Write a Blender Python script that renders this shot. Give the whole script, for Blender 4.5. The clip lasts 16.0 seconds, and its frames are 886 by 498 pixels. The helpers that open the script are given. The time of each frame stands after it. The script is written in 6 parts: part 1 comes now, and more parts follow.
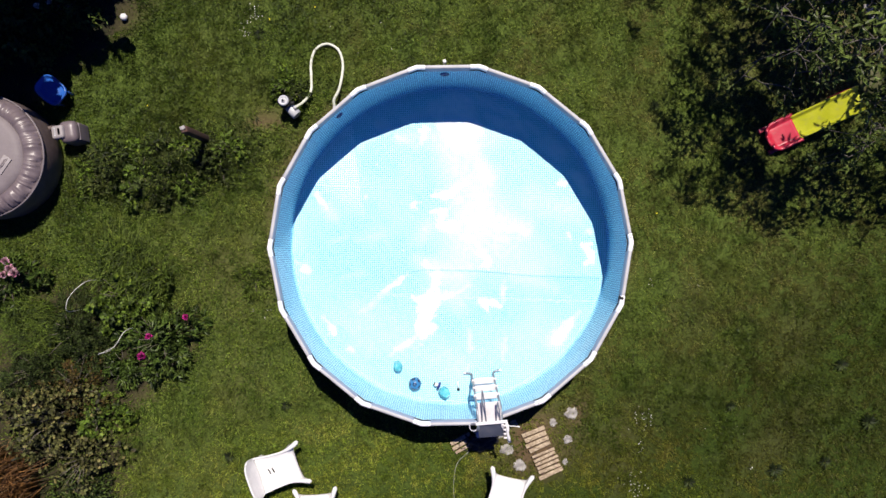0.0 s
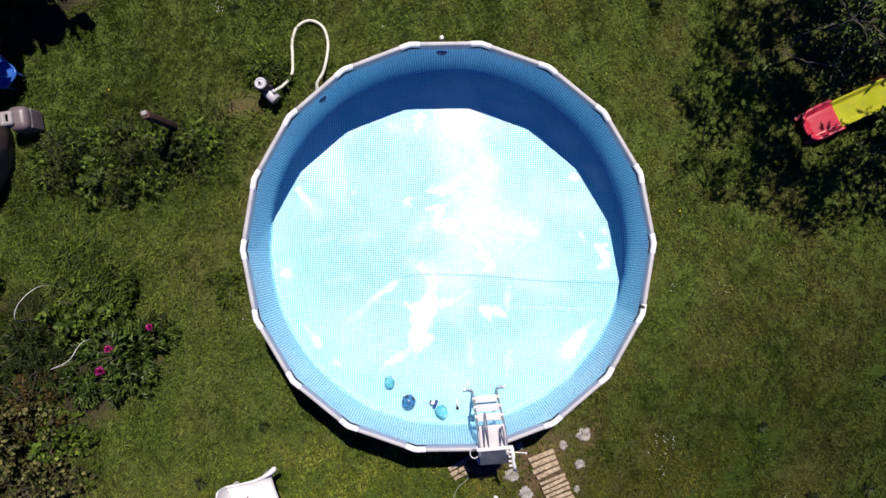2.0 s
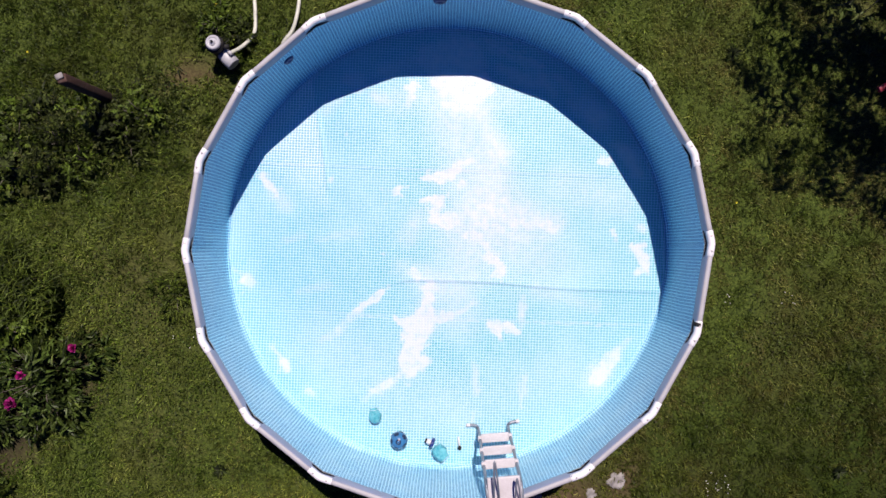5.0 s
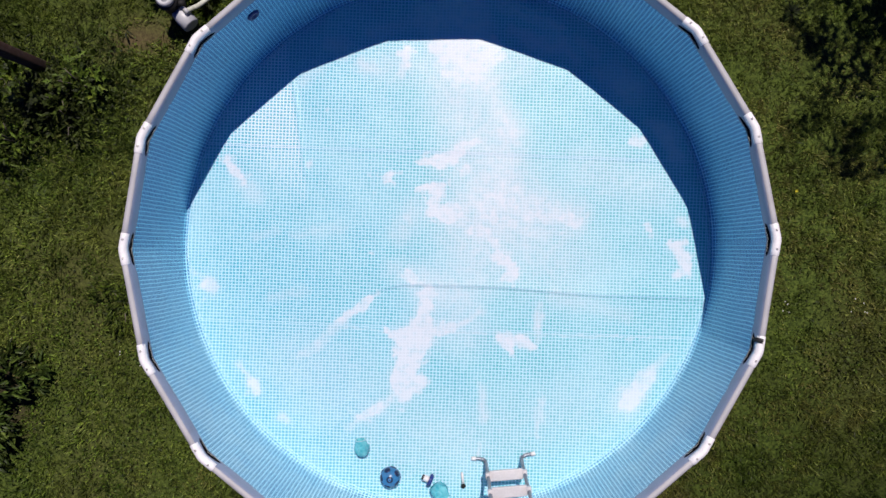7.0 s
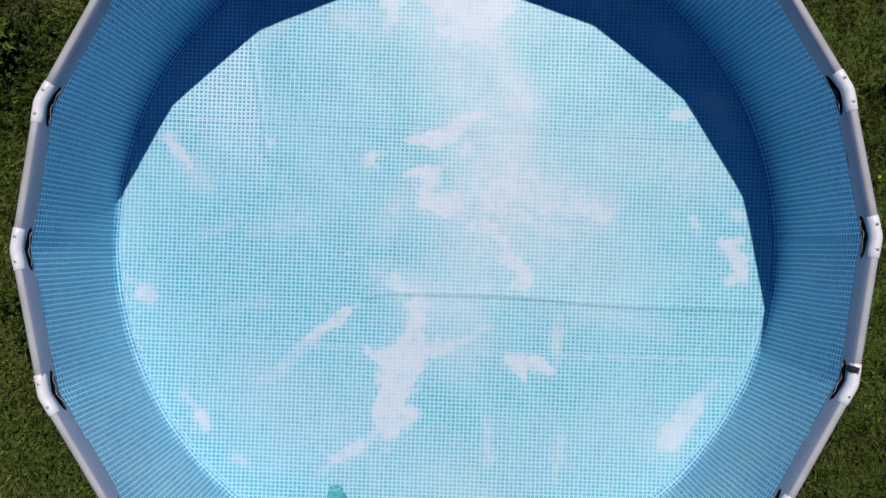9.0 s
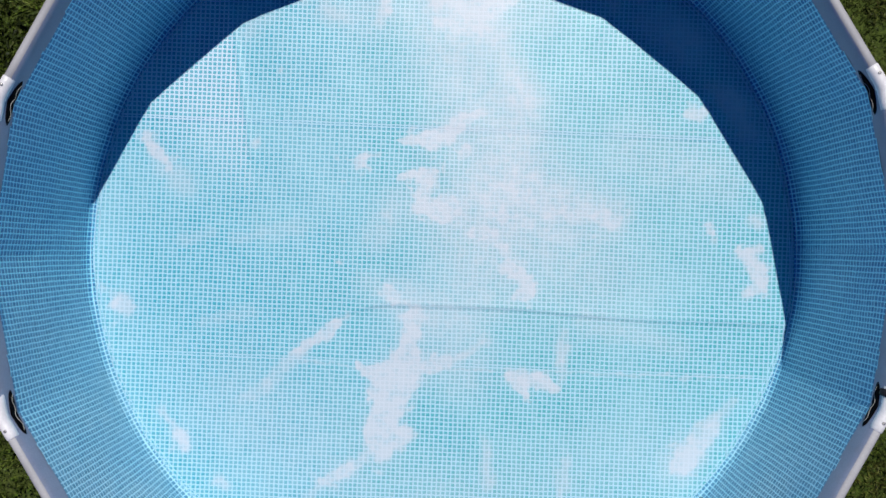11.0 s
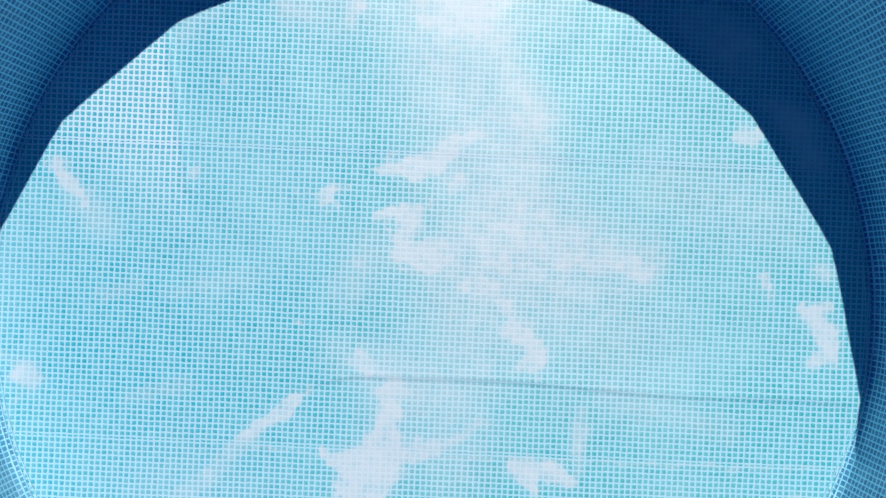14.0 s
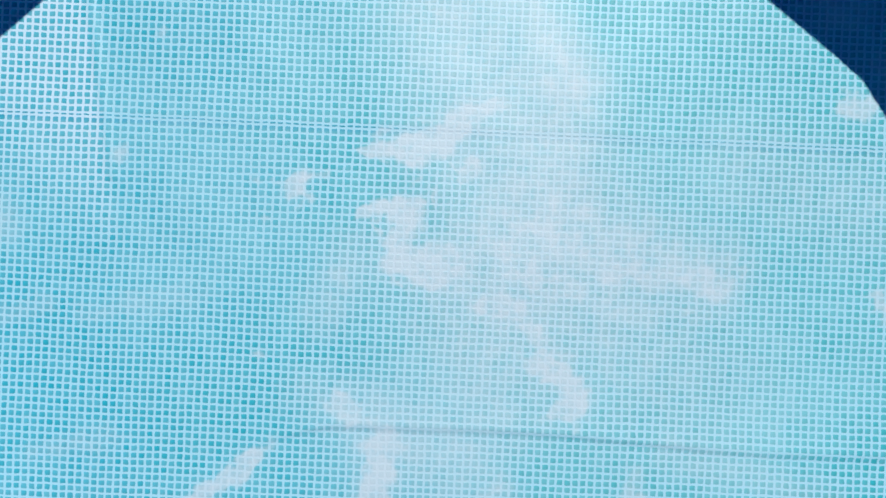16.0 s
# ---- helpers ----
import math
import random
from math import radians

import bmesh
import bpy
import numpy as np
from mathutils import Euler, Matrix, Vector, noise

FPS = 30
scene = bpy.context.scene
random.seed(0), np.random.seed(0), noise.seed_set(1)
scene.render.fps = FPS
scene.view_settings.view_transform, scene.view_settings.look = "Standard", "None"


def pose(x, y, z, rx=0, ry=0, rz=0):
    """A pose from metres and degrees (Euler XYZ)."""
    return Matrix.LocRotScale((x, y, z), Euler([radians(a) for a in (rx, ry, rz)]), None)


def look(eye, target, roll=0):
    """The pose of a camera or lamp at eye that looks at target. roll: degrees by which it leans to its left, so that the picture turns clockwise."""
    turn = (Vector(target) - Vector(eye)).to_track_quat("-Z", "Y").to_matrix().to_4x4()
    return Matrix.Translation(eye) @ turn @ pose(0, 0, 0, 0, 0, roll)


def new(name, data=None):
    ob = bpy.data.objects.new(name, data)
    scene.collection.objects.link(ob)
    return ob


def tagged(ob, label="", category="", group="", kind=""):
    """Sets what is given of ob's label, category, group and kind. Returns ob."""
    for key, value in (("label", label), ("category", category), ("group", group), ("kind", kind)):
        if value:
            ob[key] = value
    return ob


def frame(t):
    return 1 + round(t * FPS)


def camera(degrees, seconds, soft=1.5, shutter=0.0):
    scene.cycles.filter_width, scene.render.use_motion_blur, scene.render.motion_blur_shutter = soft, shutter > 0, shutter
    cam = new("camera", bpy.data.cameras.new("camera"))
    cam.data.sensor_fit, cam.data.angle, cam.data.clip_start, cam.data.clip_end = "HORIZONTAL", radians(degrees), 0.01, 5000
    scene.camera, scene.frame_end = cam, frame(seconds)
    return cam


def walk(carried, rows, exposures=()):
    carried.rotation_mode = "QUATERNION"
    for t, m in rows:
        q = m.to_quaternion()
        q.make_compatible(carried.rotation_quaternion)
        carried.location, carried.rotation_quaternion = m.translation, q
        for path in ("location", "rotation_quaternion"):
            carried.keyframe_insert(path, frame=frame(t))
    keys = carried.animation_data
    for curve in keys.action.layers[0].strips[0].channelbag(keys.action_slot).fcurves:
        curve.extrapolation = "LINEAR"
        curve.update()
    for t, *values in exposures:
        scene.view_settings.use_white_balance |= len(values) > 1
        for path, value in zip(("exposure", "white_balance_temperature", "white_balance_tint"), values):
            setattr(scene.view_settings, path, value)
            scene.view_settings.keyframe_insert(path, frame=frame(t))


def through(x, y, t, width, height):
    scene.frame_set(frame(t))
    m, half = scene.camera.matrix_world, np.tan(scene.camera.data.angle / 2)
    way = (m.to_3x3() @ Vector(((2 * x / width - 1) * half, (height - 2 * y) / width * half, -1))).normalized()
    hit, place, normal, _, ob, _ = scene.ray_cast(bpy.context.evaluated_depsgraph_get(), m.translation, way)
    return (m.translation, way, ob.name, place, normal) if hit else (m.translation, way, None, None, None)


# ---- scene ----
cam = camera(63.4, 16.0, 1.5)
# seconds, x, y, z, rx, ry, rz of a camera that looks straight down while it sinks
ROWS = [
    (0.0, -0.089, -0.047, 10.035, 0.01, -0.02, -0.86), (0.5, -0.081, -0.042, 9.767, 0.02, -0.02, -0.86),
    (1.0, -0.073, -0.036, 9.494, 0.02, -0.04, -0.84), (1.5, -0.063, -0.030, 9.225, 0.01, -0.04, -0.84),
    (2.0, -0.058, -0.021, 8.955, -0.03, -0.05, -0.82), (2.5, -0.051, -0.010, 8.680, -0.08, -0.05, -0.81),
    (3.0, -0.046, -0.004, 8.390, -0.11, -0.03, -0.78), (3.5, -0.047, -0.004, 8.104, -0.08, -0.02, -0.77),
    (4.0, -0.043, -0.010, 7.808, -0.01, -0.02, -0.76), (6.5, -0.001, -0.039, 6.325, 0.13, 0.37, -0.83),
    (7.0, 0.000, -0.040, 6.020, 0.09, 0.38, -0.83), (7.5, 0.002, -0.039, 5.712, 0.03, 0.37, -0.84),
    (8.0, 0.003, -0.037, 5.406, 0.00, 0.29, -0.85), (8.5, 0.003, -0.036, 5.102, -0.01, 0.18, -0.85),
    (8.7, 0.004, -0.034, 4.980, -0.01, 0.17, -0.84), (10.8, 0.045, -0.018, 4.508, 0.02, 0.46, -0.64),
    (11.0, 0.051, 0.018, 4.500, 0.02, 0.49, -0.64), (11.5, 0.063, 0.149, 4.492, 0.05, 0.48, -0.64),
    (12.0, 0.076, 0.251, 4.475, 0.08, 0.50, -0.64), (12.5, 0.092, 0.285, 4.309, 0.10, 0.52, -0.64),
    (13.0, 0.104, 0.293, 4.028, 0.09, 0.49, -0.62), (13.5, 0.109, 0.296, 3.792, 0.06, 0.43, -0.60),
    (14.0, 0.104, 0.300, 3.580, 0.04, 0.35, -0.57), (14.5, 0.093, 0.302, 3.377, 0.04, 0.30, -0.50),
    (15.0, 0.085, 0.307, 3.160, 0.05, 0.30, -0.45), (15.5, 0.078, 0.315, 2.928, 0.06, 0.36, -0.42),
    (16.0, 0.072, 0.327, 2.695, 0.09, 0.40, -0.41),
]
# seconds, stops, kelvin, tint: the picture darkens and cools as the bright pool fills it
EXPOSURES = [(0.0, 0.52, 6950, 14), (2.0, 0.41, 6900, 17), (4.0, 0.21, 6900, 25), (6.5, -0.04, 6800, 21), (7.0, -0.11, 6750, 19),
             (8.5, -0.41, 6500, 13), (11.0, -0.35, 6420, 11), (12.5, -0.21, 6400, 10), (14.0, -0.28, 6270, 4), (16.0, -0.38, 6040, -1)]
walk(cam, [(t, pose(x, y, z, rx, ry, rz)) for t, x, y, z, rx, ry, rz in ROWS], EXPOSURES)

# ---- light: a high summer sun from beyond the pump, and the open sky ----
SUN = Vector((0.112, 0.516, 1.09)).normalized()
world = bpy.data.worlds.new("sky")
scene.world = world
world.use_nodes = True
wn = world.node_tree
sky = wn.nodes.new("ShaderNodeTexSky")
sky.sky_type, sky.sun_disc = "NISHITA", False
sky.ozone_density, sky.altitude, sky.dust_density = 10.0, 2500.0, 0.1
sky.sun_elevation, sky.sun_rotation = math.asin(SUN.z), math.atan2(SUN.x, SUN.y)
deep = wn.nodes.new("ShaderNodeMixRGB")
deep.blend_type = "MULTIPLY"
deep.inputs[0].default_value, deep.inputs[2].default_value = 1.0, (0.33, 0.58, 1.78, 1)
wn.links.new(sky.outputs[0], deep.inputs[1])
wn.links.new(deep.outputs[0], wn.nodes["Background"].inputs[0])
wn.nodes["Background"].inputs[1].default_value = 0.033
sun = new("sun", bpy.data.lights.new("sun", "SUN"))
sun.data.energy, sun.data.angle, sun.data.color = 4.6, radians(0.53), (1.0, 0.96, 0.90)
sun.matrix_world = look((0, 0, 20), Vector((0, 0, 20)) - SUN)


# ---- materials ----
def material(name):
    """A new node material: the material, its tree, its Principled node, and a short maker of nodes."""
    m = bpy.data.materials.new(name)
    m.use_nodes = True
    t = m.node_tree

    def node(kind, ins=(), **props):
        n = t.nodes.new("ShaderNode" + kind)
        if "operation" in props:
            n.operation = props["operation"]
        if "blend_type" in props:
            n.blend_type = props["blend_type"]
        if "interpolation_type" in props:
            n.interpolation_type = props["interpolation_type"]
        if "uv_map" in props:
            n.uv_map = props["uv_map"]
        if "use_clamp" in props:
            n.use_clamp = props["use_clamp"]
        if "attribute_name" in props:
            n.attribute_name = props["attribute_name"]
        for k, v in dict(ins).items():
            if isinstance(v, bpy.types.NodeSocket):
                t.links.new(v, n.inputs[k])
            else:
                n.inputs[k].default_value = v
        return n

    return m, t, t.nodes["Principled BSDF"], node


def ramp(node, fac, stops):
    n = node("ValToRGB", {0: fac})
    e = n.color_ramp.elements
    while len(e) < len(stops):
        e.new(0.5)
    for el, (p, c) in zip(e, stops):
        el.position, el.color = p, (*c, 1)
    return n.outputs[0]


def mixed(node, fac, a, b, how="MIX"):
    n = node("MixRGB", {0: fac}, blend_type=how)
    for i, v in ((1, a), (2, b)):
        if isinstance(v, bpy.types.NodeSocket):
            n.id_data.links.new(v, n.inputs[i])
        else:
            n.inputs[i].default_value = (*v, 1)
    return n.outputs[0]


def surface(name, a, b, rough=0.5, scale=8.0, fine=90.0, metal=0.0, bump=0.15, grime=(0.2, 0.18, 0.14), dirt=0.25, spec=0.5):
    """A general surface: two tones mixed at a large scale, fine grain, dirt in spots, fine relief."""
    m, t, p, node = material(name)
    co = node("TexCoord").outputs["Object"]
    big = node("TexNoise", {"Vector": co, "Scale": scale, "Detail": 4.0}).outputs[0]
    small = node("TexNoise", {"Vector": co, "Scale": fine, "Detail": 3.0}).outputs[0]
    c = mixed(node, ramp(node, big, [(0.35, (0, 0, 0)), (0.65, (1, 1, 1))]), a, b)
    c = mixed(node, 0.25, c, ramp(node, small, [(0.3, (0.5, 0.5, 0.5)), (0.7, (1, 1, 1))]), "MULTIPLY")
    spots = ramp(node, node("TexNoise", {"Vector": co, "Scale": scale * 2.7, "Detail": 6.0}).outputs[0], [(0.52, (0, 0, 0)), (0.75, (dirt, dirt, dirt))])
    c = mixed(node, spots, c, grime)
    t.links.new(c, p.inputs["Base Color"])
    r = node("MapRange", {0: big, 3: rough * 0.8, 4: min(1, rough * 1.2)}).outputs[0]
    t.links.new(r, p.inputs["Roughness"])
    p.inputs["Metallic"].default_value = metal
    p.inputs["Specular IOR Level"].default_value = spec
    t.links.new(node("Bump", {"Strength": bump, "Distance": 0.004, "Height": small}).outputs[0], p.inputs["Normal"])
    return m


def leafy(name, dark, light, warm, through=0.25, rough=0.5, patch=0.9, zoned=False):
    """Leaves and blades: every one its own shade, drifting over the plot, with light through them."""
    m, t, p, node = material(name)
    rnd = node("NewGeometry").outputs["Random Per Island"]
    co = node("TexCoord").outputs["Object"]
    drift = node("TexNoise", {"Vector": co, "Scale": patch, "Detail": 5.0, "Roughness": 0.62}).outputs[0]
    c = ramp(node, rnd, [(0.0, dark), (0.45, tuple(0.55 * v for v in light)), (0.85, tuple(1.22 * v for v in light)), (1.0, tuple(1.15 * v for v in warm))])
    c = mixed(node, ramp(node, drift, [(0.47, (0, 0, 0)), (0.72, (0.42, 0.42, 0.42))]), c, warm)
    c2 = mixed(node, ramp(node, node("TexNoise", {"Vector": co, "Scale": patch * 3.1, "Detail": 3.0}).outputs[0], [(0.35, (0.55, 0.55, 0.55)), (0.6, (1, 1, 1))]), (0, 0, 0), c)
    tuft = node("TexNoise", {"Vector": co, "Scale": 17.0, "Detail": 4.0, "Roughness": 0.7}).outputs[0]
    c2 = mixed(node, 1.0, c2, ramp(node, tuft, [(0.36, (0.40, 0.41, 0.40)), (0.52, (0.95, 0.95, 0.95)), (0.66, (1.0, 1.0, 0.9))]), "MULTIPLY")
    speck = node("TexNoise", {"Vector": co, "Scale": 48.0, "Detail": 2.0}).outputs[0]
    c2 = mixed(node, 1.0, c2, ramp(node, speck, [(0.36, (0.45, 0.45, 0.45)), (0.50, (0.9, 0.9, 0.9)), (0.62, (1.0, 1.0, 1.0))]), "MULTIPLY")
    c2 = mixed(node, 1.0, c2, (1.22, 1.22, 1.22), "MULTIPLY")
    if zoned:
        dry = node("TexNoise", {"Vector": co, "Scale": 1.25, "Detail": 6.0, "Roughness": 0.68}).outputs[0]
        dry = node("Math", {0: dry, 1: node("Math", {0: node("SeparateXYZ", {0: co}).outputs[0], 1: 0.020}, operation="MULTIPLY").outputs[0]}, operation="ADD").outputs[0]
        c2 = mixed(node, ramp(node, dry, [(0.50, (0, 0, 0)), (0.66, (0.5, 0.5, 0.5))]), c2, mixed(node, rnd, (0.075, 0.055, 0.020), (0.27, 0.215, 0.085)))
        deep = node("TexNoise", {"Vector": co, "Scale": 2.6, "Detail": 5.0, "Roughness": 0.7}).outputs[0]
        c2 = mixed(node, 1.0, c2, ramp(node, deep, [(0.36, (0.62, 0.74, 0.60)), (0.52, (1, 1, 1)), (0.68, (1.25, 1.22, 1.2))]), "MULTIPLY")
        # tone by place: darker lower right and upper left, paler below the pool
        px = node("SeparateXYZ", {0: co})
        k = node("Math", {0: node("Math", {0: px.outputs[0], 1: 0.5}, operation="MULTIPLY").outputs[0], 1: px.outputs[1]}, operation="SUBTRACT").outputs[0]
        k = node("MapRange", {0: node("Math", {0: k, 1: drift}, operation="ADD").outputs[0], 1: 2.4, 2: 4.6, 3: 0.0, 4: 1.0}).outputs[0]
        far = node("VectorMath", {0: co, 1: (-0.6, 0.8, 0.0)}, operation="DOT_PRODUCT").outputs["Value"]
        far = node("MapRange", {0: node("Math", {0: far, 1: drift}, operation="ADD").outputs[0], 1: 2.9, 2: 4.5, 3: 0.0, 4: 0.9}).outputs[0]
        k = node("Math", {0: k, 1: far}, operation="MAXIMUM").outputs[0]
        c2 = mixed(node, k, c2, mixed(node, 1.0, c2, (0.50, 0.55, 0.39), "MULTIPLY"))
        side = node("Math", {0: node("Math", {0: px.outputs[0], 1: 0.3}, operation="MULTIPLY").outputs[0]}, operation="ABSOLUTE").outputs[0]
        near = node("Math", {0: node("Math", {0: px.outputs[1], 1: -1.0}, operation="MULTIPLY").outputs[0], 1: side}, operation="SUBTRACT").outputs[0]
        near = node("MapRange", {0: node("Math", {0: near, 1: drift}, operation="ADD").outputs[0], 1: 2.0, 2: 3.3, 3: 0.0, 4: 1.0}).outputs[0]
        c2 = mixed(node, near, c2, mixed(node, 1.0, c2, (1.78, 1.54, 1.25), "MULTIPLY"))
    t.links.new(c2, p.inputs["Base Color"])
    p.inputs["Roughness"].default_value = rough
    p.inputs["Specular IOR Level"].default_value = 0.2
    if through:
        tr = node("BsdfTranslucent", {"Color": mixed(node, 1.0, c2, (1.1, 1.25, 0.5), "MULTIPLY")})
        mx = node("MixShader", {0: through, 1: p.outputs[0], 2: tr.outputs[0]})
        t.links.new(mx.outputs[0], t.nodes["Material Output"].inputs[0])
    return m


PITCH_U, PITCH_V = 0.0290, 0.0270


def printed_vinyl(name, cell, line, faded, rough, silted=False, slack=0.012, thin=0.0):
    """Pool vinyl with a printed mosaic: coloured squares with rounded corners between pale lines, uneven ink, a soft weave."""
    m, t, p, node = material(name)
    uv = node("UVMap", uv_map="metres").outputs[0]
    warp = node("TexNoise", {"Vector": uv, "Scale": 2.2, "Detail": 2.0}).outputs["Color"]
    moved = node("VectorMath", {0: uv, 1: node("VectorMath", {0: warp, 1: (slack, slack, 0)}, operation="MULTIPLY").outputs[0]}, operation="ADD").outputs[0]
    wob = node("TexNoise", {"Vector": uv, "Scale": 38.0, "Detail": 1.0}).outputs["Color"]
    wob = node("VectorMath", {0: node("VectorMath", {0: wob, 1: (0.5, 0.5, 0.5)}, operation="SUBTRACT").outputs[0], 1: (0.0065, 0.0065, 0)}, operation="MULTIPLY").outputs[0]
    moved = node("VectorMath", {0: moved, 1: wob}, operation="ADD").outputs[0]
    lap = 0.0
    if silted:
        # the two welds, where one sheet laps over the next and the squares jump
        vy = node("SeparateXYZ", {0: uv}).outputs[1]
        up = node("Math", {0: node("Math", {0: vy, 1: 0.775}, operation="GREATER_THAN").outputs[0], 1: 0.012}, operation="MULTIPLY").outputs[0]
        low = node("Math", {0: node("Math", {0: vy, 1: -0.70}, operation="GREATER_THAN").outputs[0], 1: 0.009}, operation="MULTIPLY").outputs[0]
        hop = node("CombineXYZ", {1: node("Math", {0: up, 1: low}, operation="ADD").outputs[0]}).outputs[0]
        moved = node("VectorMath", {0: moved, 1: hop}, operation="ADD").outputs[0]
        gap = node("Math", {0: node("Math", {0: vy, 1: 0.768}, operation="SUBTRACT").outputs[0]}, operation="ABSOLUTE").outputs[0]
        lap = node("MapRange", {0: gap, 1: 0.010, 2: 0.020, 3: 0.9, 4: 0.0}).outputs[0]
    cells = node("VectorMath", {0: moved, 1: (1 / PITCH_U, 1 / PITCH_V, 1)}, operation="MULTIPLY").outputs[0]
    frac = node("VectorMath", {0: cells}, operation="FRACTION").outputs[0]
    off = node("VectorMath", {0: node("VectorMath", {0: frac, 1: (0.5, 0.5, 0)}, operation="SUBTRACT").outputs[0]}, operation="ABSOLUTE").outputs[0]
    sep = node("SeparateXYZ", {0: off})
    px = node("Math", {0: sep.outputs[0], 1: 7.0}, operation="POWER").outputs[0]
    py = node("Math", {0: sep.outputs[1], 1: 7.0}, operation="POWER").outputs[0]
    d = node("Math", {0: node("Math", {0: px, 1: py}, operation="ADD").outputs[0], 1: 1 / 7.0}, operation="POWER").outputs[0]
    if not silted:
        # the sunlit south side's paleness is painted in, with mottled chalk
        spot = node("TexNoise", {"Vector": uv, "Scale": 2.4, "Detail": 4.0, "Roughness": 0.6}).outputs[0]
        lit_chalk = node("Math", {0: node("Attribute", attribute_name="sun_pale").outputs["Fac"], 1: node("MapRange", {0: spot, 1: 0.32, 2: 0.66, 3: 0.45, 4: 1.0}).outputs[0]}, operation="MULTIPLY").outputs[0]
        cell = mixed(node, lit_chalk, cell, (0.105, 0.395, 0.56))
        line = mixed(node, lit_chalk, line, (0.60, 0.90, 1.0))
        faded = mixed(node, lit_chalk, faded, (0.26, 0.58, 0.72))
    edge = node("MapRange", {0: d, 1: 0.312 + thin, 2: 0.390 + 0.8 * thin}, interpolation_type="SMOOTHSTEP").outputs[0]
    idn = node("TexWhiteNoise", {0: node("VectorMath", {0: cells}, operation="FLOOR").outputs[0]}).outputs[0]
    fs = node("SeparateXYZ", {0: frac})
    slope = node("Math", {0: fs.outputs[0], 1: fs.outputs[1]}, operation="SUBTRACT").outputs[0]
    drift = node("TexNoise", {"Vector": uv, "Scale": 0.8, "Detail": 3.0}).outputs[0]
    east = node("SeparateXYZ", {0: uv}).outputs[0]
    bluer = node("Math", {0: node("Math", {0: drift, 1: 2.6}, operation="MULTIPLY").outputs[0], 1: east}, operation="SUBTRACT").outputs[0]
    hue = mixed(node, node("MapRange", {0: bluer, 1: 1.0, 2: 2.3}).outputs[0], mixed(node, 1.0, cell, (1.1, 0.97, 0.985) if silted else (1, 1, 1), "MULTIPLY"), mixed(node, 1.0, cell, (0.8, 0.92, 1.07), "MULTIPLY"))
    ink = mixed(node, node("MapRange", {0: slope, 1: -0.5, 2: 0.55}).outputs[0], hue, mixed(node, 1.0, hue, (0.72, 0.72, 0.72), "MULTIPLY"))
    ink = mixed(node, node("MapRange", {0: idn, 3: 0.0, 4: 0.22}).outputs[0], ink, line)
    if silted:
        ink = mixed(node, lap, ink, mixed(node, 1.0, ink, (0.55, 0.80, 0.92), "MULTIPLY"))
    base = mixed(node, edge, ink, line)
    bleach = node("TexNoise", {"Vector": uv, "Scale": 1.1, "Detail": 5.0, "Roughness": 0.6}).outputs[0]
    base = mixed(node, node("MapRange", {0: bleach, 1: 0.45, 2: 0.75, 3: 0.0, 4: 0.38}).outputs[0], base, faded)
    if silted:
        # pale dried silt with ragged, thinning edges, and a corner whose lines stayed white
        clean = node("Attribute", attribute_name="clean").outputs["Fac"]
        base = mixed(node, node("Math", {0: node("Math", {0: clean, 1: edge}, operation="MULTIPLY").outputs[0], 1: 0.75}, operation="MULTIPLY").outputs[0], base, (0.68, 0.78, 0.90))
        silt = node("Attribute", attribute_name="silt").outputs["Fac"]
        n1 = node("TexNoise", {"Vector": uv, "Scale": 13.0, "Detail": 6.0, "Roughness": 0.6}).outputs[0]
        n2 = node("TexNoise", {"Vector": uv, "Scale": 70.0, "Detail": 3.0}).outputs[0]
        gain = node("MapRange", {0: n1, 1: 0.25, 2: 0.75, 3: 0.55, 4: 1.45}).outputs[0]
        gain = node("Math", {0: gain, 1: node("MapRange", {0: n2, 1: 0.3, 2: 0.7, 3: 0.9, 4: 1.1}).outputs[0]}, operation="MULTIPLY").outputs[0]
        a = node("Math", {0: silt, 1: gain}, operation="MULTIPLY", use_clamp=True).outputs[0]
        lid = node("Math", {0: a, 1: 0.84}, operation="MULTIPLY").outputs[0]
        base = mixed(node, lid, base, mixed(node, n1, (0.58, 0.648, 0.725), (0.665, 0.695, 0.755)))
    t.links.new(base, p.inputs["Base Color"])
    t.links.new(node("MapRange", {0: bleach, 3: rough * 0.75, 4: rough * 1.35}).outputs[0], p.inputs["Roughness"])
    p.inputs["Specular IOR Level"].default_value = 0.4 if silted else 0.6
    if not silted:
        p.inputs["Sheen Weight"].default_value, p.inputs["Sheen Roughness"].default_value = 0.10, 0.35
        p.inputs["Sheen Tint"].default_value = (0.75, 0.9, 1.0, 1)
    grain = node("TexNoise", {"Vector": uv, "Scale": 160.0, "Detail": 2.0}).outputs[0]
    hgt = node("Math", {0: node("Math", {0: edge, 1: 0.6}, operation="MULTIPLY").outputs[0], 1: node("Math", {0: grain, 1: 0.4}, operation="MULTIPLY").outputs[0]}, operation="ADD").outputs[0]
    t.links.new(node("Bump", {"Strength": 0.4, "Distance": 0.002, "Height": hgt}).outputs[0], p.inputs["Normal"])
    return m


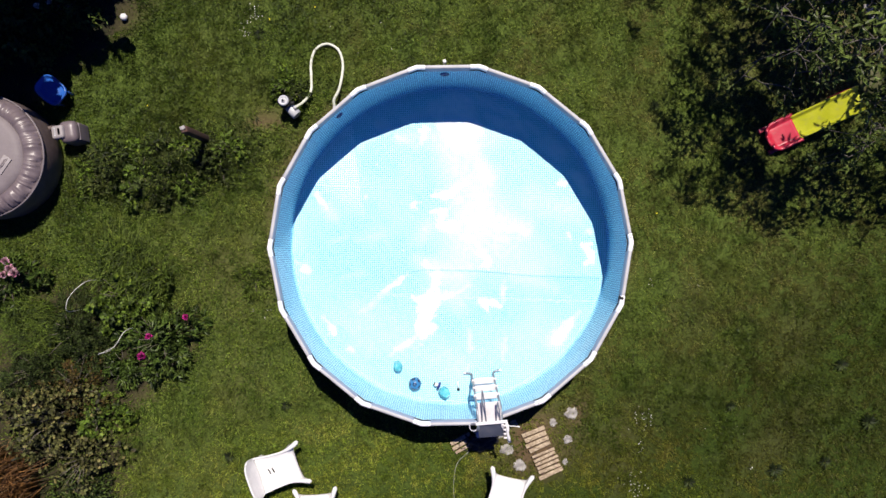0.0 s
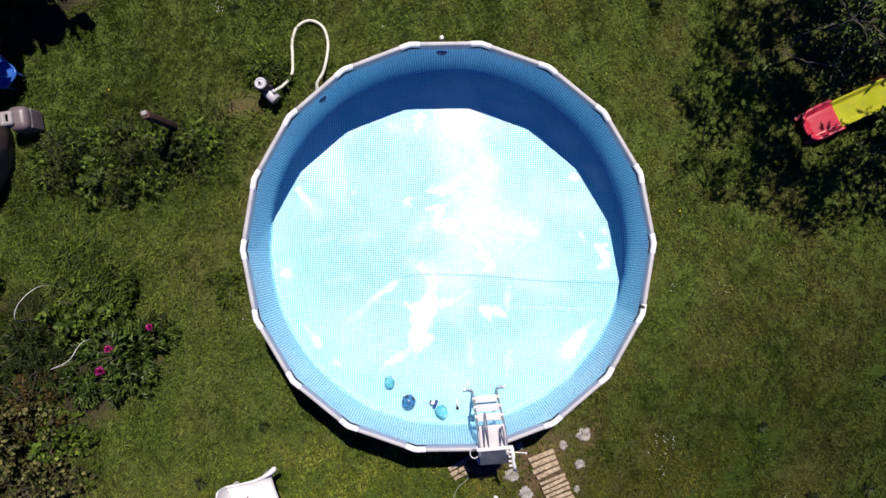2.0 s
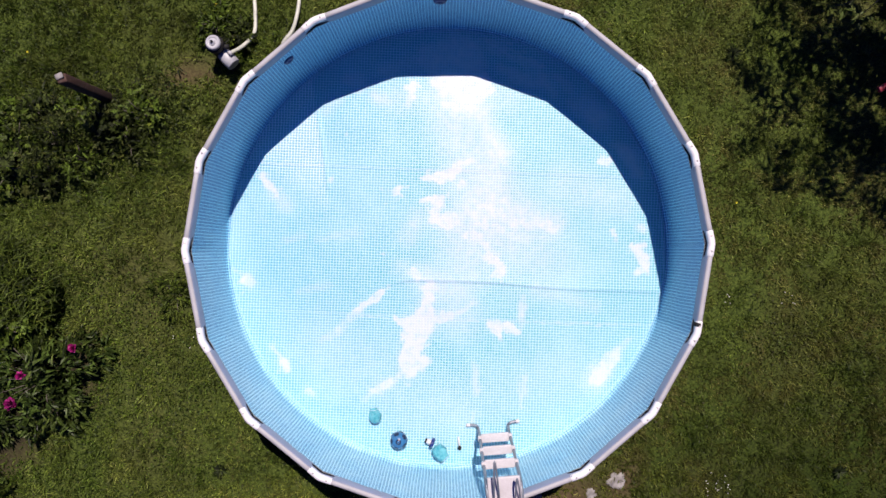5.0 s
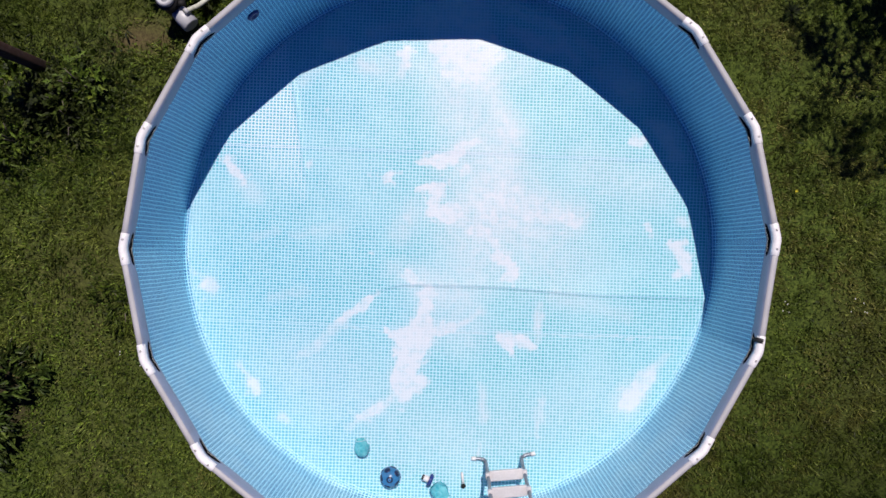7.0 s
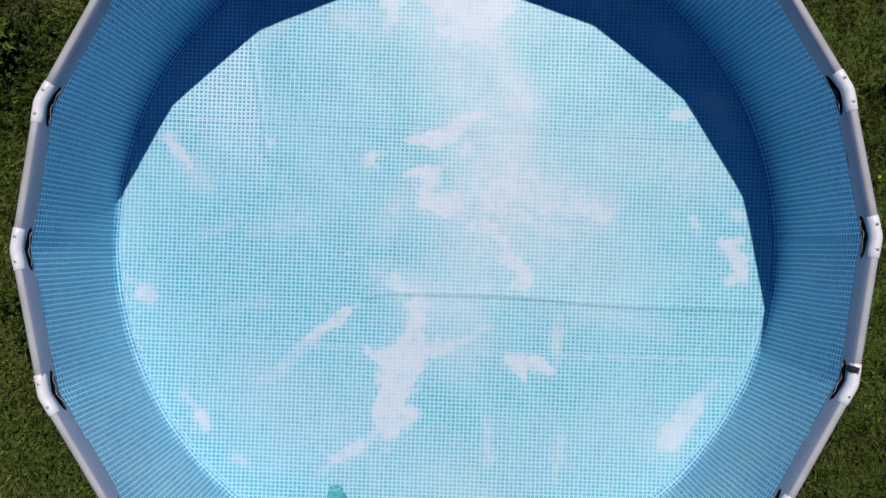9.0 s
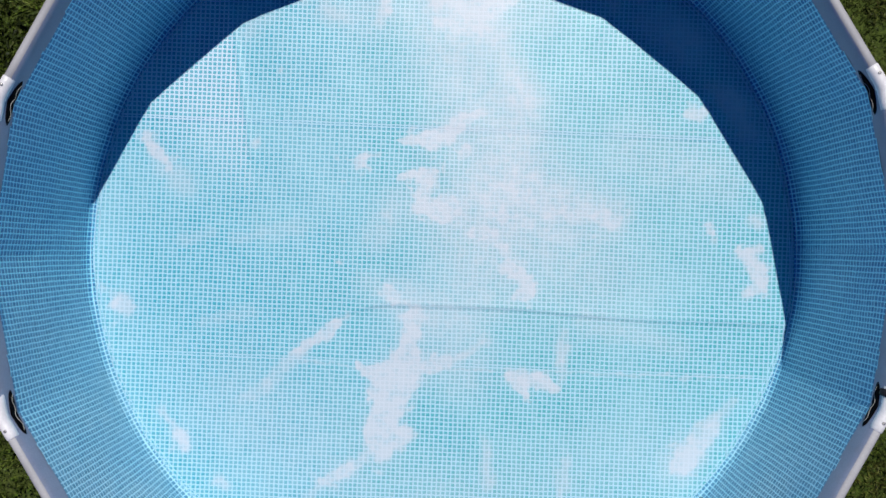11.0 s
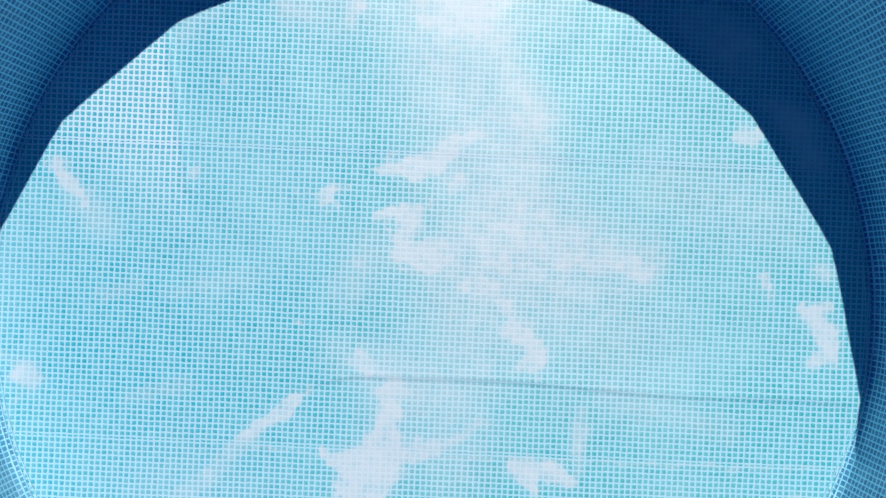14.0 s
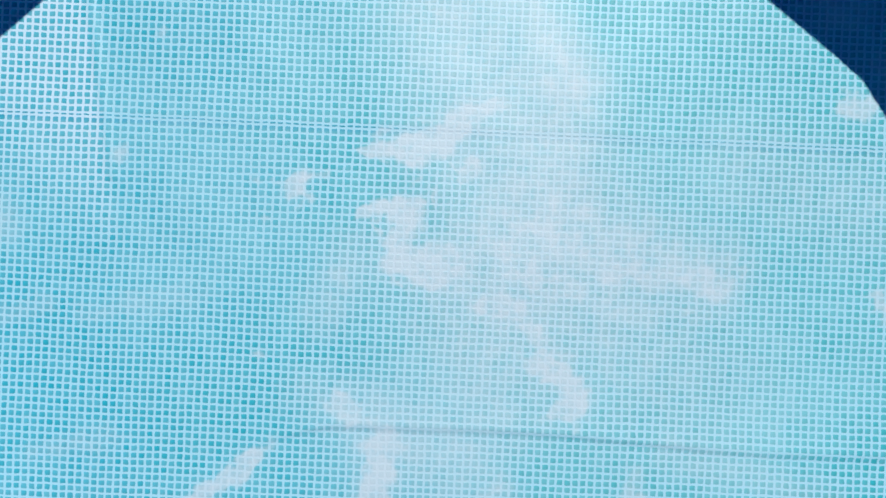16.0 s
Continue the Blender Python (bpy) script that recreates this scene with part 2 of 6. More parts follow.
VINYL_FLOOR = printed_vinyl("vinyl_floor", (0.058, 0.470, 0.525), (0.408, 0.668, 0.795), (0.44, 0.695, 0.78), 0.42, True)
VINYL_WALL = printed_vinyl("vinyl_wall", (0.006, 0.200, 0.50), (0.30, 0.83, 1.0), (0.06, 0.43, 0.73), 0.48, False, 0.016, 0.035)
SEAM = surface("pale_weld", (0.40, 0.72, 0.90), (0.48, 0.78, 0.93), 0.4, 8, 90)
SLEEVE = surface("blue_grey_sleeve", (0.26, 0.30, 0.41), (0.29, 0.33, 0.44), 0.45, 6, 140, dirt=0.2)
SLATE = surface("slate_panel", (0.05, 0.058, 0.085), (0.075, 0.085, 0.115), 0.5, 6, 90)
SKIN = surface("dark_vinyl_skin", (0.035, 0.045, 0.07), (0.05, 0.06, 0.09), 0.45, 4, 60)
RAIL = surface("rail_paint", (0.40, 0.405, 0.42), (0.46, 0.465, 0.48), 0.6, 5, 120, dirt=0.25, grime=(0.3, 0.27, 0.24))
WHITE = surface("white_plastic", (0.66, 0.66, 0.66), (0.74, 0.74, 0.73), 0.35, 5, 90, dirt=0.22, grime=(0.5, 0.48, 0.42), bump=0.06)
STEP = surface("step_plastic", (0.52, 0.50, 0.51), (0.60, 0.58, 0.585), 0.45, 6, 90, dirt=0.3, grime=(0.42, 0.40, 0.36))
STEEL = surface("grey_tube", (0.16, 0.19, 0.23), (0.24, 0.27, 0.31), 0.35, 9, 150, metal=0.3)
JOINT = surface("joint_plastic", (0.80, 0.81, 0.82), (0.87, 0.87, 0.87), 0.35, 5, 90, dirt=0.22, grime=(0.5, 0.48, 0.42), bump=0.06)
HOLE = surface("black_opening", (0.002, 0.002, 0.003), (0.004, 0.004, 0.005), 0.8, 9, 90, dirt=0.0, spec=0.05)
RIVET = surface("rivet_metal", (0.4, 0.39, 0.38), (0.5, 0.49, 0.47), 0.35, 9, 150, metal=0.7)
BLACK = surface("black_plastic", (0.010, 0.010, 0.011), (0.020, 0.020, 0.021), 0.65, 9, 120, spec=0.25)
GREY = surface("grey_plastic", (0.40, 0.42, 0.46), (0.50, 0.51, 0.54), 0.42, 8, 120)
HOSE = surface("hose_plastic", (0.50, 0.53, 0.44), (0.68, 0.70, 0.60), 0.45, 9, 120, dirt=0.7, grime=(0.25, 0.27, 0.16))
WOOD = surface("weathered_wood", (0.26, 0.195, 0.125), (0.46, 0.37, 0.26), 0.8, 15, 60, bump=0.6, grime=(0.06, 0.042, 0.028), dirt=1.0)
OLDWOOD = surface("old_post_wood", (0.042, 0.019, 0.014), (0.075, 0.034, 0.024), 0.8, 9, 60, bump=0.5)
STONE = surface("pale_concrete", (0.16, 0.15, 0.145), (0.40, 0.385, 0.37), 0.85, 13, 130, bump=0.3, grime=(0.16, 0.14, 0.11), dirt=0.35)
SPA = surface("spa_vinyl", (0.122, 0.096, 0.104), (0.162, 0.132, 0.142), 0.40, 3, 60, dirt=0.3, grime=(0.16, 0.14, 0.14))
SPADARK = surface("spa_skirt", (0.085, 0.062, 0.058), (0.13, 0.096, 0.09), 0.55, 9, 60)
SPALID = surface("spa_lid_vinyl", (0.142, 0.119, 0.128), (0.185, 0.158, 0.167), 0.65, 3, 60, dirt=0.35, grime=(0.2, 0.18, 0.17))
LABEL = surface("pale_label", (0.25, 0.225, 0.23), (0.30, 0.275, 0.28), 0.6, 9, 90)
BLUE = surface("blue_plastic", (0.011, 0.088, 0.36), (0.018, 0.115, 0.44), 0.3, 5, 90, dirt=0.2)
RED = surface("red_plastic", (0.40, 0.014, 0.04), (0.48, 0.028, 0.06), 0.35, 5, 90)
YELLOW = surface("yellow_plastic", (0.38, 0.41, 0.015), (0.46, 0.48, 0.03), 0.35, 5, 90)
OLIVE = surface("olive_plastic", (0.04, 0.045, 0.008), (0.065, 0.065, 0.015), 0.8, 5, 90)
BALLBLUE = surface("ball_blue", (0.02, 0.155, 0.34), (0.035, 0.20, 0.42), 0.3, 12, 120)
INK = surface("ink_blue", (0.006, 0.016, 0.06), (0.01, 0.024, 0.085), 0.35, 12, 120)
CYAN = surface("cyan_plastic", (0.03, 0.34, 0.42), (0.16, 0.56, 0.62), 0.16, 22, 120, dirt=0.1)
PALECYAN = surface("pale_cyan_plastic", (0.30, 0.62, 0.68), (0.42, 0.70, 0.74), 0.25, 22, 120, dirt=0.1)
NAVY = surface("navy_plastic", (0.01, 0.03, 0.16), (0.02, 0.04, 0.22), 0.35, 12, 120)
BARK = surface("bark", (0.065, 0.055, 0.045), (0.135, 0.115, 0.095), 0.85, 14, 90, bump=0.9)
TWIG = surface("dry_twig", (0.07, 0.06, 0.045), (0.14, 0.12, 0.10), 0.8, 14, 90)
CORD = surface("grey_green_cord", (0.20, 0.22, 0.17), (0.30, 0.32, 0.26), 0.6, 14, 90)
CANE = surface("pale_cane", (0.45, 0.45, 0.42), (0.55, 0.55, 0.5), 0.6, 14, 90)
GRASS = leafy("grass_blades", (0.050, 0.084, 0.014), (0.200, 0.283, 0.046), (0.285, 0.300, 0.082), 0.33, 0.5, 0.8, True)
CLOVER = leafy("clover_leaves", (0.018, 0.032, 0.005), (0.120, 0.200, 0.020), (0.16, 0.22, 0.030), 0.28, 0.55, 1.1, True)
WEED = leafy("weed_leaves", (0.008, 0.015, 0.004), (0.064, 0.098, 0.015), (0.11, 0.122, 0.03), 0.2, 0.6, 1.4)
BRIGHT = leafy("bright_shrub_leaves", (0.018, 0.032, 0.005), (0.120, 0.200, 0.024), (0.17, 0.22, 0.03), 0.22, 0.55, 1.6)
FEATHER = leafy("feathery_leaves", (0.010, 0.020, 0.006), (0.062, 0.098, 0.022), (0.09, 0.115, 0.03), 0.2, 0.6, 1.6)
RUDDY = leafy("ruddy_leaves", (0.020, 0.016, 0.006), (0.110, 0.085, 0.022), (0.19, 0.105, 0.03), 0.2, 0.6, 2.4)
PEONY = leafy("peony_leaves", (0.014, 0.026, 0.006), (0.088, 0.150, 0.028), (0.12, 0.16, 0.035), 0.2, 0.42, 1.6)
BUSH = leafy("bush_leaves", (0.012, 0.022, 0.005), (0.088, 0.140, 0.026), (0.13, 0.16, 0.03), 0.2, 0.6, 1.4)
ROSETTE = leafy("rosette_leaves", (0.010, 0.018, 0.004), (0.036, 0.058, 0.010), (0.05, 0.064, 0.012), 0.15, 0.6, 1.4)
LILY = leafy("lily_blades", (0.020, 0.036, 0.006), (0.115, 0.180, 0.022), (0.16, 0.19, 0.03), 0.2, 0.6, 1.4)
FIG = leafy("fig_leaves", (0.015, 0.027, 0.006), (0.130, 0.188, 0.044), (0.155, 0.195, 0.052), 0.30, 0.38, 1.4)
OLIVELEAF = leafy("olive_leaves", (0.012, 0.014, 0.004), (0.140, 0.150, 0.045), (0.22, 0.18, 0.07), 0.2, 0.6, 2.0)
RUST = leafy("rust_blades", (0.055, 0.022, 0.009), (0.20, 0.095, 0.030), (0.30, 0.17, 0.06), 0.15, 0.55, 2.0)
PETAL = leafy("magenta_petals", (0.40, 0.01, 0.16), (0.58, 0.03, 0.28), (0.62, 0.08, 0.34), 0.2, 0.5, 3.0)
PINK = leafy("pink_petals", (0.55, 0.20, 0.34), (0.68, 0.40, 0.50), (0.75, 0.55, 0.60), 0.2, 0.5, 3.0)
DAISY = leafy("white_petals", (0.62, 0.62, 0.58), (0.75, 0.75, 0.72), (0.8, 0.8, 0.75), 0.1, 0.6, 3.0)
DANDELION = leafy("yellow_petals", (0.55, 0.50, 0.02), (0.68, 0.62, 0.03), (0.7, 0.6, 0.03), 0.1, 0.6, 3.0)


def ground_material():
    m, t, p, node = material("lawn_soil")
    co = node("TexCoord").outputs["Object"]
    a = node("TexNoise", {"Vector": co, "Scale": 0.8, "Detail": 6.0, "Roughness": 0.65}).outputs[0]
    b = node("TexNoise", {"Vector": co, "Scale": 38.0, "Detail": 5.0, "Roughness": 0.7}).outputs[0]
    c = ramp(node, b, [(0.34, (0.014, 0.021, 0.005)), (0.5, (0.052, 0.082, 0.014)), (0.66, (0.105, 0.142, 0.027))])
    c = mixed(node, ramp(node, a, [(0.45, (0, 0, 0)), (0.68, (0.5, 0.5, 0.5))]), c, mixed(node, b, (0.03, 0.035, 0.010), (0.085, 0.088, 0.022)))
    # soil tone darker towards the lower right, like the blades
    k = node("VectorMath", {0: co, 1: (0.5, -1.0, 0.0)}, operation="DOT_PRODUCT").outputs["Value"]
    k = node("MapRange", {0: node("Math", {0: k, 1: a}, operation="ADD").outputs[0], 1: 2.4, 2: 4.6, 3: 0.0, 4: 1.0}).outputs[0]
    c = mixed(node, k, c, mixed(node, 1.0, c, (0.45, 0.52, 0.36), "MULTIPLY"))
    c = mixed(node, node("Attribute", attribute_name="bare").outputs["Fac"], c, mixed(node, b, (0.050, 0.031, 0.019), (0.175, 0.110, 0.070)))
    # litter and bed soil, with the shade there put into the colour
    c = mixed(node, node("Attribute", attribute_name="shade_soil").outputs["Fac"], c, mixed(node, b, (0.008, 0.009, 0.005), (0.032, 0.033, 0.017)))
    t.links.new(c, p.inputs["Base Color"])
    p.inputs["Roughness"].default_value = 0.95
    p.inputs["Specular IOR Level"].default_value = 0.15
    t.links.new(node("Bump", {"Strength": 0.8, "Distance": 0.02, "Height": b}).outputs[0], p.inputs["Normal"])
    return m


SOIL = ground_material()


# ---- makers ----
def thing(name, at=(0, 0, 0), turn=0.0, label="", category="", group="", kind=""):
    """A top-level Empty at a thing's base."""
    ob = new(name)
    ob.empty_display_size = 0.1
    ob.matrix_basis = pose(*at, 0, 0, turn)
    return tagged(ob, label, category, group, kind)


def part(name, bm, mat, parent=None, label="", smooth=True):
    """Links a bmesh as one mesh object under a thing or a part."""
    me = bpy.data.meshes.new(name)
    bmesh.ops.recalc_face_normals(bm, faces=bm.faces)
    bm.to_mesh(me)
    bm.free()
    if smooth:
        me.polygons.foreach_set("use_smooth", [True] * len(me.polygons))
    me.materials.append(mat)
    ob = new(name, me)
    ob.parent = parent
    return tagged(ob, label)


def tube(bm, pts, r, seg=8, caps=True, wave=0.0):
    """A round tube along points; r is a number or one per point."""
    pts = [Vector(p) for p in pts]
    rad = r if isinstance(r, (list, tuple)) else [r] * len(pts)
    side, rings = None, []
    for i, p in enumerate(pts):
        d = (pts[min(i + 1, len(pts) - 1)] - pts[max(i - 1, 0)]).normalized()
        if side is None:
            side = d.cross(Vector((0, 0, 1)) if abs(d.z) < 0.9 else Vector((1, 0, 0))).normalized()
        side = (side - d * side.dot(d)).normalized()
        up = d.cross(side)
        rr = float(rad[i]) * (1 + wave * (1 if i % 2 else -1))
        rings.append([bm.verts.new(p + rr * (math.cos(2 * math.pi * k / seg) * side + math.sin(2 * math.pi * k / seg) * up)) for k in range(seg)])
    for a, b in zip(rings, rings[1:]):
        for k in range(seg):
            bm.faces.new((a[k], a[(k + 1) % seg], b[(k + 1) % seg], b[k]))
    if caps:
        bm.faces.new(rings[0][::-1])
        bm.faces.new(rings[-1])
    return bm


def tubes(pts, r, seg=8, **k):
    return tube(bmesh.new(), pts, r, seg, **k)


def arc(points, n=8):
    """A smooth curve (Catmull-Rom) through a few points."""
    p = [Vector(q) for q in points]
    p = [p[0] * 2 - p[1]] + p + [p[-1] * 2 - p[-2]]
    out = []
    for i in range(1, len(p) - 2):
        for k in range(n):
            s = k / n
            out.append(0.5 * (2 * p[i] + (p[i + 1] - p[i - 1]) * s + (2 * p[i - 1] - 5 * p[i] + 4 * p[i + 1] - p[i + 2]) * s * s + (3 * p[i] - p[i - 1] - 3 * p[i + 1] + p[i + 2]) * s ** 3))
    return out + [p[-2]]


def slab(size, at=(0, 0, 0), rot=(0, 0, 0), bevel=0.006, seg=2, bm=None):
    """A box with rounded edges."""
    b = bmesh.new()
    bmesh.ops.create_cube(b, size=1, matrix=Matrix.Diagonal((*size, 1)))
    if bevel:
        bmesh.ops.bevel(b, geom=b.edges[:], offset=bevel, segments=seg, affect="EDGES", profile=0.6)
    bmesh.ops.transform(b, matrix=pose(*at, *rot), verts=b.verts)
    if bm is None:
        return b
    me = bpy.data.meshes.new("tmp")
    b.to_mesh(me)
    b.free()
    bm.from_mesh(me)
    bpy.data.meshes.remove(me)
    return bm


def lathe(profile, n=32, at=(0, 0, 0), tilt=None, wob=0.0):
    """A turned body: (radius, height) pairs round the z axis."""
    bm = bmesh.new()
    rings = []
    for r, z in profile:
        if r < 1e-5:
            rings.append([bm.verts.new((0, 0, z))])
        else:
            rings.append([bm.verts.new((r * (1 + wob * math.sin(7 * a) * math.sin(9 * z + a)) * math.cos(a), r * (1 + wob * math.sin(7 * a) * math.sin(9 * z + a)) * math.sin(a), z)) for a in (2 * math.pi * k / n for k in range(n))])
    for a, b in zip(rings, rings[1:]):
        for k in range(n):
            q = [a[k % len(a)], a[(k + 1) % len(a)], b[(k + 1) % len(b)], b[k % len(b)]]
            q = [v for i, v in enumerate(q) if v not in q[:i]]
            if len(q) > 2:
                bm.faces.new(q)
    m = Matrix.Translation(at) @ (tilt or Matrix.Identity(4))
    bmesh.ops.transform(bm, matrix=m, verts=bm.verts)
    return bm


def raw_mesh(name, verts, faces_n, loops, mat, parent=None, label="", smooth=False):
    """A large mesh straight from arrays: vertices, corners per face, corner indices."""
    me = bpy.data.meshes.new(name)
    me.vertices.add(len(verts))
    me.vertices.foreach_set("co", np.asarray(verts, np.float32).ravel())
    me.loops.add(len(loops))
    me.loops.foreach_set("vertex_index", np.asarray(loops, np.int32))
    starts = np.concatenate([[0], np.cumsum(faces_n)[:-1]]).astype(np.int32)
    me.polygons.add(len(faces_n))
    me.polygons.foreach_set("loop_start", starts)
    me.polygons.foreach_set("use_smooth", np.full(len(faces_n), smooth))
    me.update(calc_edges=True)
    me.validate()
    me.materials.append(mat)
    ob = new(name, me)
    ob.parent = parent
    return tagged(ob, label)


# leaf outlines: (along, across, lift) with faces as index tuples
LANCE = ([(0, 0, 0), (0.35, 0.5, 0.04), (0.35, 0, -0.03), (0.35, -0.5, 0.04), (0.75, 0.32, 0.0), (0.75, -0.32, 0.0), (1, 0, -0.12)],
         [(0, 2, 1), (0, 3, 2), (2, 4, 1), (2, 3, 5), (2, 6, 4), (2, 5, 6)])
BLADE = ([(0, 0.5, 0), (0, -0.5, 0), (0.5, 0.4, 0.12), (0.5, -0.4, 0.12), (1, 0, 0.0)], [(0, 1, 3, 2), (2, 3, 4)])
ROUND = ([(0, 0, 0), (0.25, 0.42, 0.05), (0.75, 0.46, 0.03), (1, 0, 0), (0.75, -0.46, 0.03), (0.25, -0.42, 0.05)], [(0, 3, 2, 1), (0, 5, 4, 3)])
LOBED = ([(0.0, 0, 0), (0.12, 0.42, 0.03), (0.30, 0.22, 0), (0.55, 0.62, 0.02), (0.58, 0.20, 0), (1.0, 0.0, -0.08), (0.58, -0.20, 0), (0.55, -0.62, 0.02), (0.30, -0.22, 0), (0.12, -0.42, 0.03)],
         [(0, 2, 1), (0, 4, 3, 2), (0, 5, 4), (0, 6, 5), (0, 8, 7, 6), (0, 9, 8)])


def foliage(name, shape, root, out, up, length, width, mat, parent=None, label=""):
    """Many leaves in one mesh: root places, unit ways out, ways up, lengths and widths."""
    tv, tf = shape
    tv = np.array(tv)
    out = out / np.linalg.norm(out, axis=1, keepdims=True)
    side = np.cross(up, out)
    side /= np.linalg.norm(side, axis=1, keepdims=True) + 1e-9
    nrm = np.cross(out, side)
    v = root[:, None] + tv[None, :, :1] * (out * length[:, None])[:, None] + tv[None, :, 1:2] * (side * width[:, None])[:, None] + tv[None, :, 2:] * (nrm * length[:, None])[:, None]
    n, k = len(root), len(tv)
    per = np.array([i for f in tf for i in f])
    loops = (np.arange(n)[:, None] * k + per[None]).ravel()
    return raw_mesh(name, v.reshape(-1, 3), np.tile([len(f) for f in tf], n), loops, mat, parent, label)


def unit(v):
    return v / (np.linalg.norm(v, axis=1, keepdims=True) + 1e-9)


def field(x, y, seed, scale=1.0):
    """A smooth random field over the plot, about -1 to 1."""
    r = np.random.default_rng(seed)
    v = 0
    for k in range(7):
        f = scale * (0.7 + 0.55 * k)
        a, b = r.uniform(0, 6.28, 2)
        v = v + np.sin(f * (x * math.cos(a) + y * math.sin(a)) + b + 1.3 * np.sin(0.6 * f * (y * math.cos(a) - x * math.sin(a)) + a))
    return v / 4.2


# ---- the ground ----
POOL_R = 2.268          # centre line of the rim tubes at the joints
RIM_Z = 1.045


# the flower bed: places and reach of its soil, with plant shade painted in
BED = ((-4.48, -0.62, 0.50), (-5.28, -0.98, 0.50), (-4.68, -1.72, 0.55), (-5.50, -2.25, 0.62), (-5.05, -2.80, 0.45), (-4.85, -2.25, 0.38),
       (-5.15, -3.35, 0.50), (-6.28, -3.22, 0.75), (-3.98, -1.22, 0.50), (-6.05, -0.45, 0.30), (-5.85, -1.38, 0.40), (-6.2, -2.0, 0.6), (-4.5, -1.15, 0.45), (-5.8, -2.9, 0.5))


def shade_soil(x, y):
    """Leaf litter darkened to paint in shade, in the tree's corner and flower bed."""
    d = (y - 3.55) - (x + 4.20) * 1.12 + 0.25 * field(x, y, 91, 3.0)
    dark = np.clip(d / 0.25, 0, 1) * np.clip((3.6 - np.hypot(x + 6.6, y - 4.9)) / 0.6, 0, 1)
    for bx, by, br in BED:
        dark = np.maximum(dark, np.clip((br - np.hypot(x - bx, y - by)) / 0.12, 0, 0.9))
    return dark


def on_lawn(x, y):
    """Where grass can grow: outside the pool, the spa and the slabs."""
    ok = np.hypot(x, y) > 2.275
    ok &= np.hypot(x + 6.16, y - 1.27) > 0.83
    bare = np.exp(-((((x - 1.12) / 0.70) ** 2 + ((y + 2.74) / 0.48) ** 2) ** 1.5)) * np.clip(0.74 + 0.30 * field(x, y, 46, 5.0), 0, 0.95)
    bare = np.maximum(bare, 0.97 * np.exp(-((((x + 2.50) / 0.22) ** 2 + ((y - 1.80) / 0.17) ** 2) ** 1.5)))
    bare = np.maximum(bare, 0.6 * np.exp(-((np.hypot(x, y) - 2.3) / 0.12) ** 2))
    bare = np.maximum(bare, 0.85 * np.exp(-((np.hypot(x, y) - 2.44) / 0.16) ** 2) * (x < -0.6) * (y > -0.4) * np.clip(0.75 + 0.6 * field(x, y, 45, 2.2), 0, 1))
    bare = np.maximum(bare, np.where(x > 2.4, 0.22, 0.30) * np.clip(field(x, y, 44, 1.0) - 0.25, 0, 1))
    bare = np.maximum(bare, 0.8 * np.exp(-((((x - 5.4) / 1.35) ** 2 + ((y - 2.75) / 1.0) ** 2) ** 2)) * np.clip(0.75 + 0.5 * field(x, y, 47, 3.0), 0, 1))
    bare = np.maximum(bare, 0.93 * shade_soil(x, y))
    for px, py, pr in ((1.68, -2.37, 0.12), (1.42, -2.50, 0.07), (1.62, -2.73, 0.08), (0.77, -2.86, 0.11), (0.94, -3.09, 0.11)):
        bare = np.maximum(bare, (np.hypot(x - px, y - py) < pr) * 0.8)
    bx, by = x - 1.27, y + 2.95
    along, across = bx * 0.40 - by * 0.917, bx * 0.917 + by * 0.40
    bare = np.maximum(bare, ((abs(along) < 0.38) & (abs(across) < 0.15)) * 0.97)
    return ok, bare


def ground():
    bm = bmesh.new()
    c = [math.copysign(abs(u) ** 3 * 250 + abs(u) * 7, u) for u in (k / 90 for k in range(-90, 91))]
    rows = [[bm.verts.new((x, y, -0.006 + (0.006 * noise.noise((x * 1.3, y * 1.3, 0)) if math.hypot(x, y) > 2.4 and abs(x) < 30 else -0.004))) for x in c] for y in c]
    for a, b in zip(rows, rows[1:]):
        for k in range(len(c) - 1):
            bm.faces.new((a[k], a[k + 1], b[k + 1], b[k]))
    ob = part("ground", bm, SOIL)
    v = np.zeros(len(ob.data.vertices) * 3, np.float32)
    ob.data.vertices.foreach_get("co", v)
    x, y = v[0::3].astype(float), v[1::3].astype(float)
    ob.data.attributes.new("bare", "FLOAT", "POINT").data.foreach_set("value", np.clip(on_lawn(x, y)[1], 0, 1).astype(np.float32))
    ob.data.attributes.new("shade_soil", "FLOAT", "POINT").data.foreach_set("value", shade_soil(x, y).astype(np.float32))
    return tagged(ob, "green garden lawn soil with bare brownish patches", "lawn", kind="structure")


ground()

# ---- the pool ----
pool = thing("swimming_pool", (0.008, 0.0, 0.0), label="round above-ground frame pool, blue mosaic vinyl, drained almost empty", category="pool")
SIDES = 18
TURN_UV = radians(-3.0)


def rim_radius(a, r):
    """Distance to a straight-sided rim of 18 rails whose joints stand at radius r."""
    step = 2 * math.pi / SIDES
    return r * math.cos(step / 2) / math.cos((a % step) - step / 2)


def uv_layer(ob, pairs):
    lay = ob.data.uv_layers.new(name="metres")
    idx = np.zeros(len(ob.data.loops), np.int32)
    ob.data.loops.foreach_get("vertex_index", idx)
    lay.data.foreach_set("uv", np.asarray(pairs, np.float32)[idx].ravel())


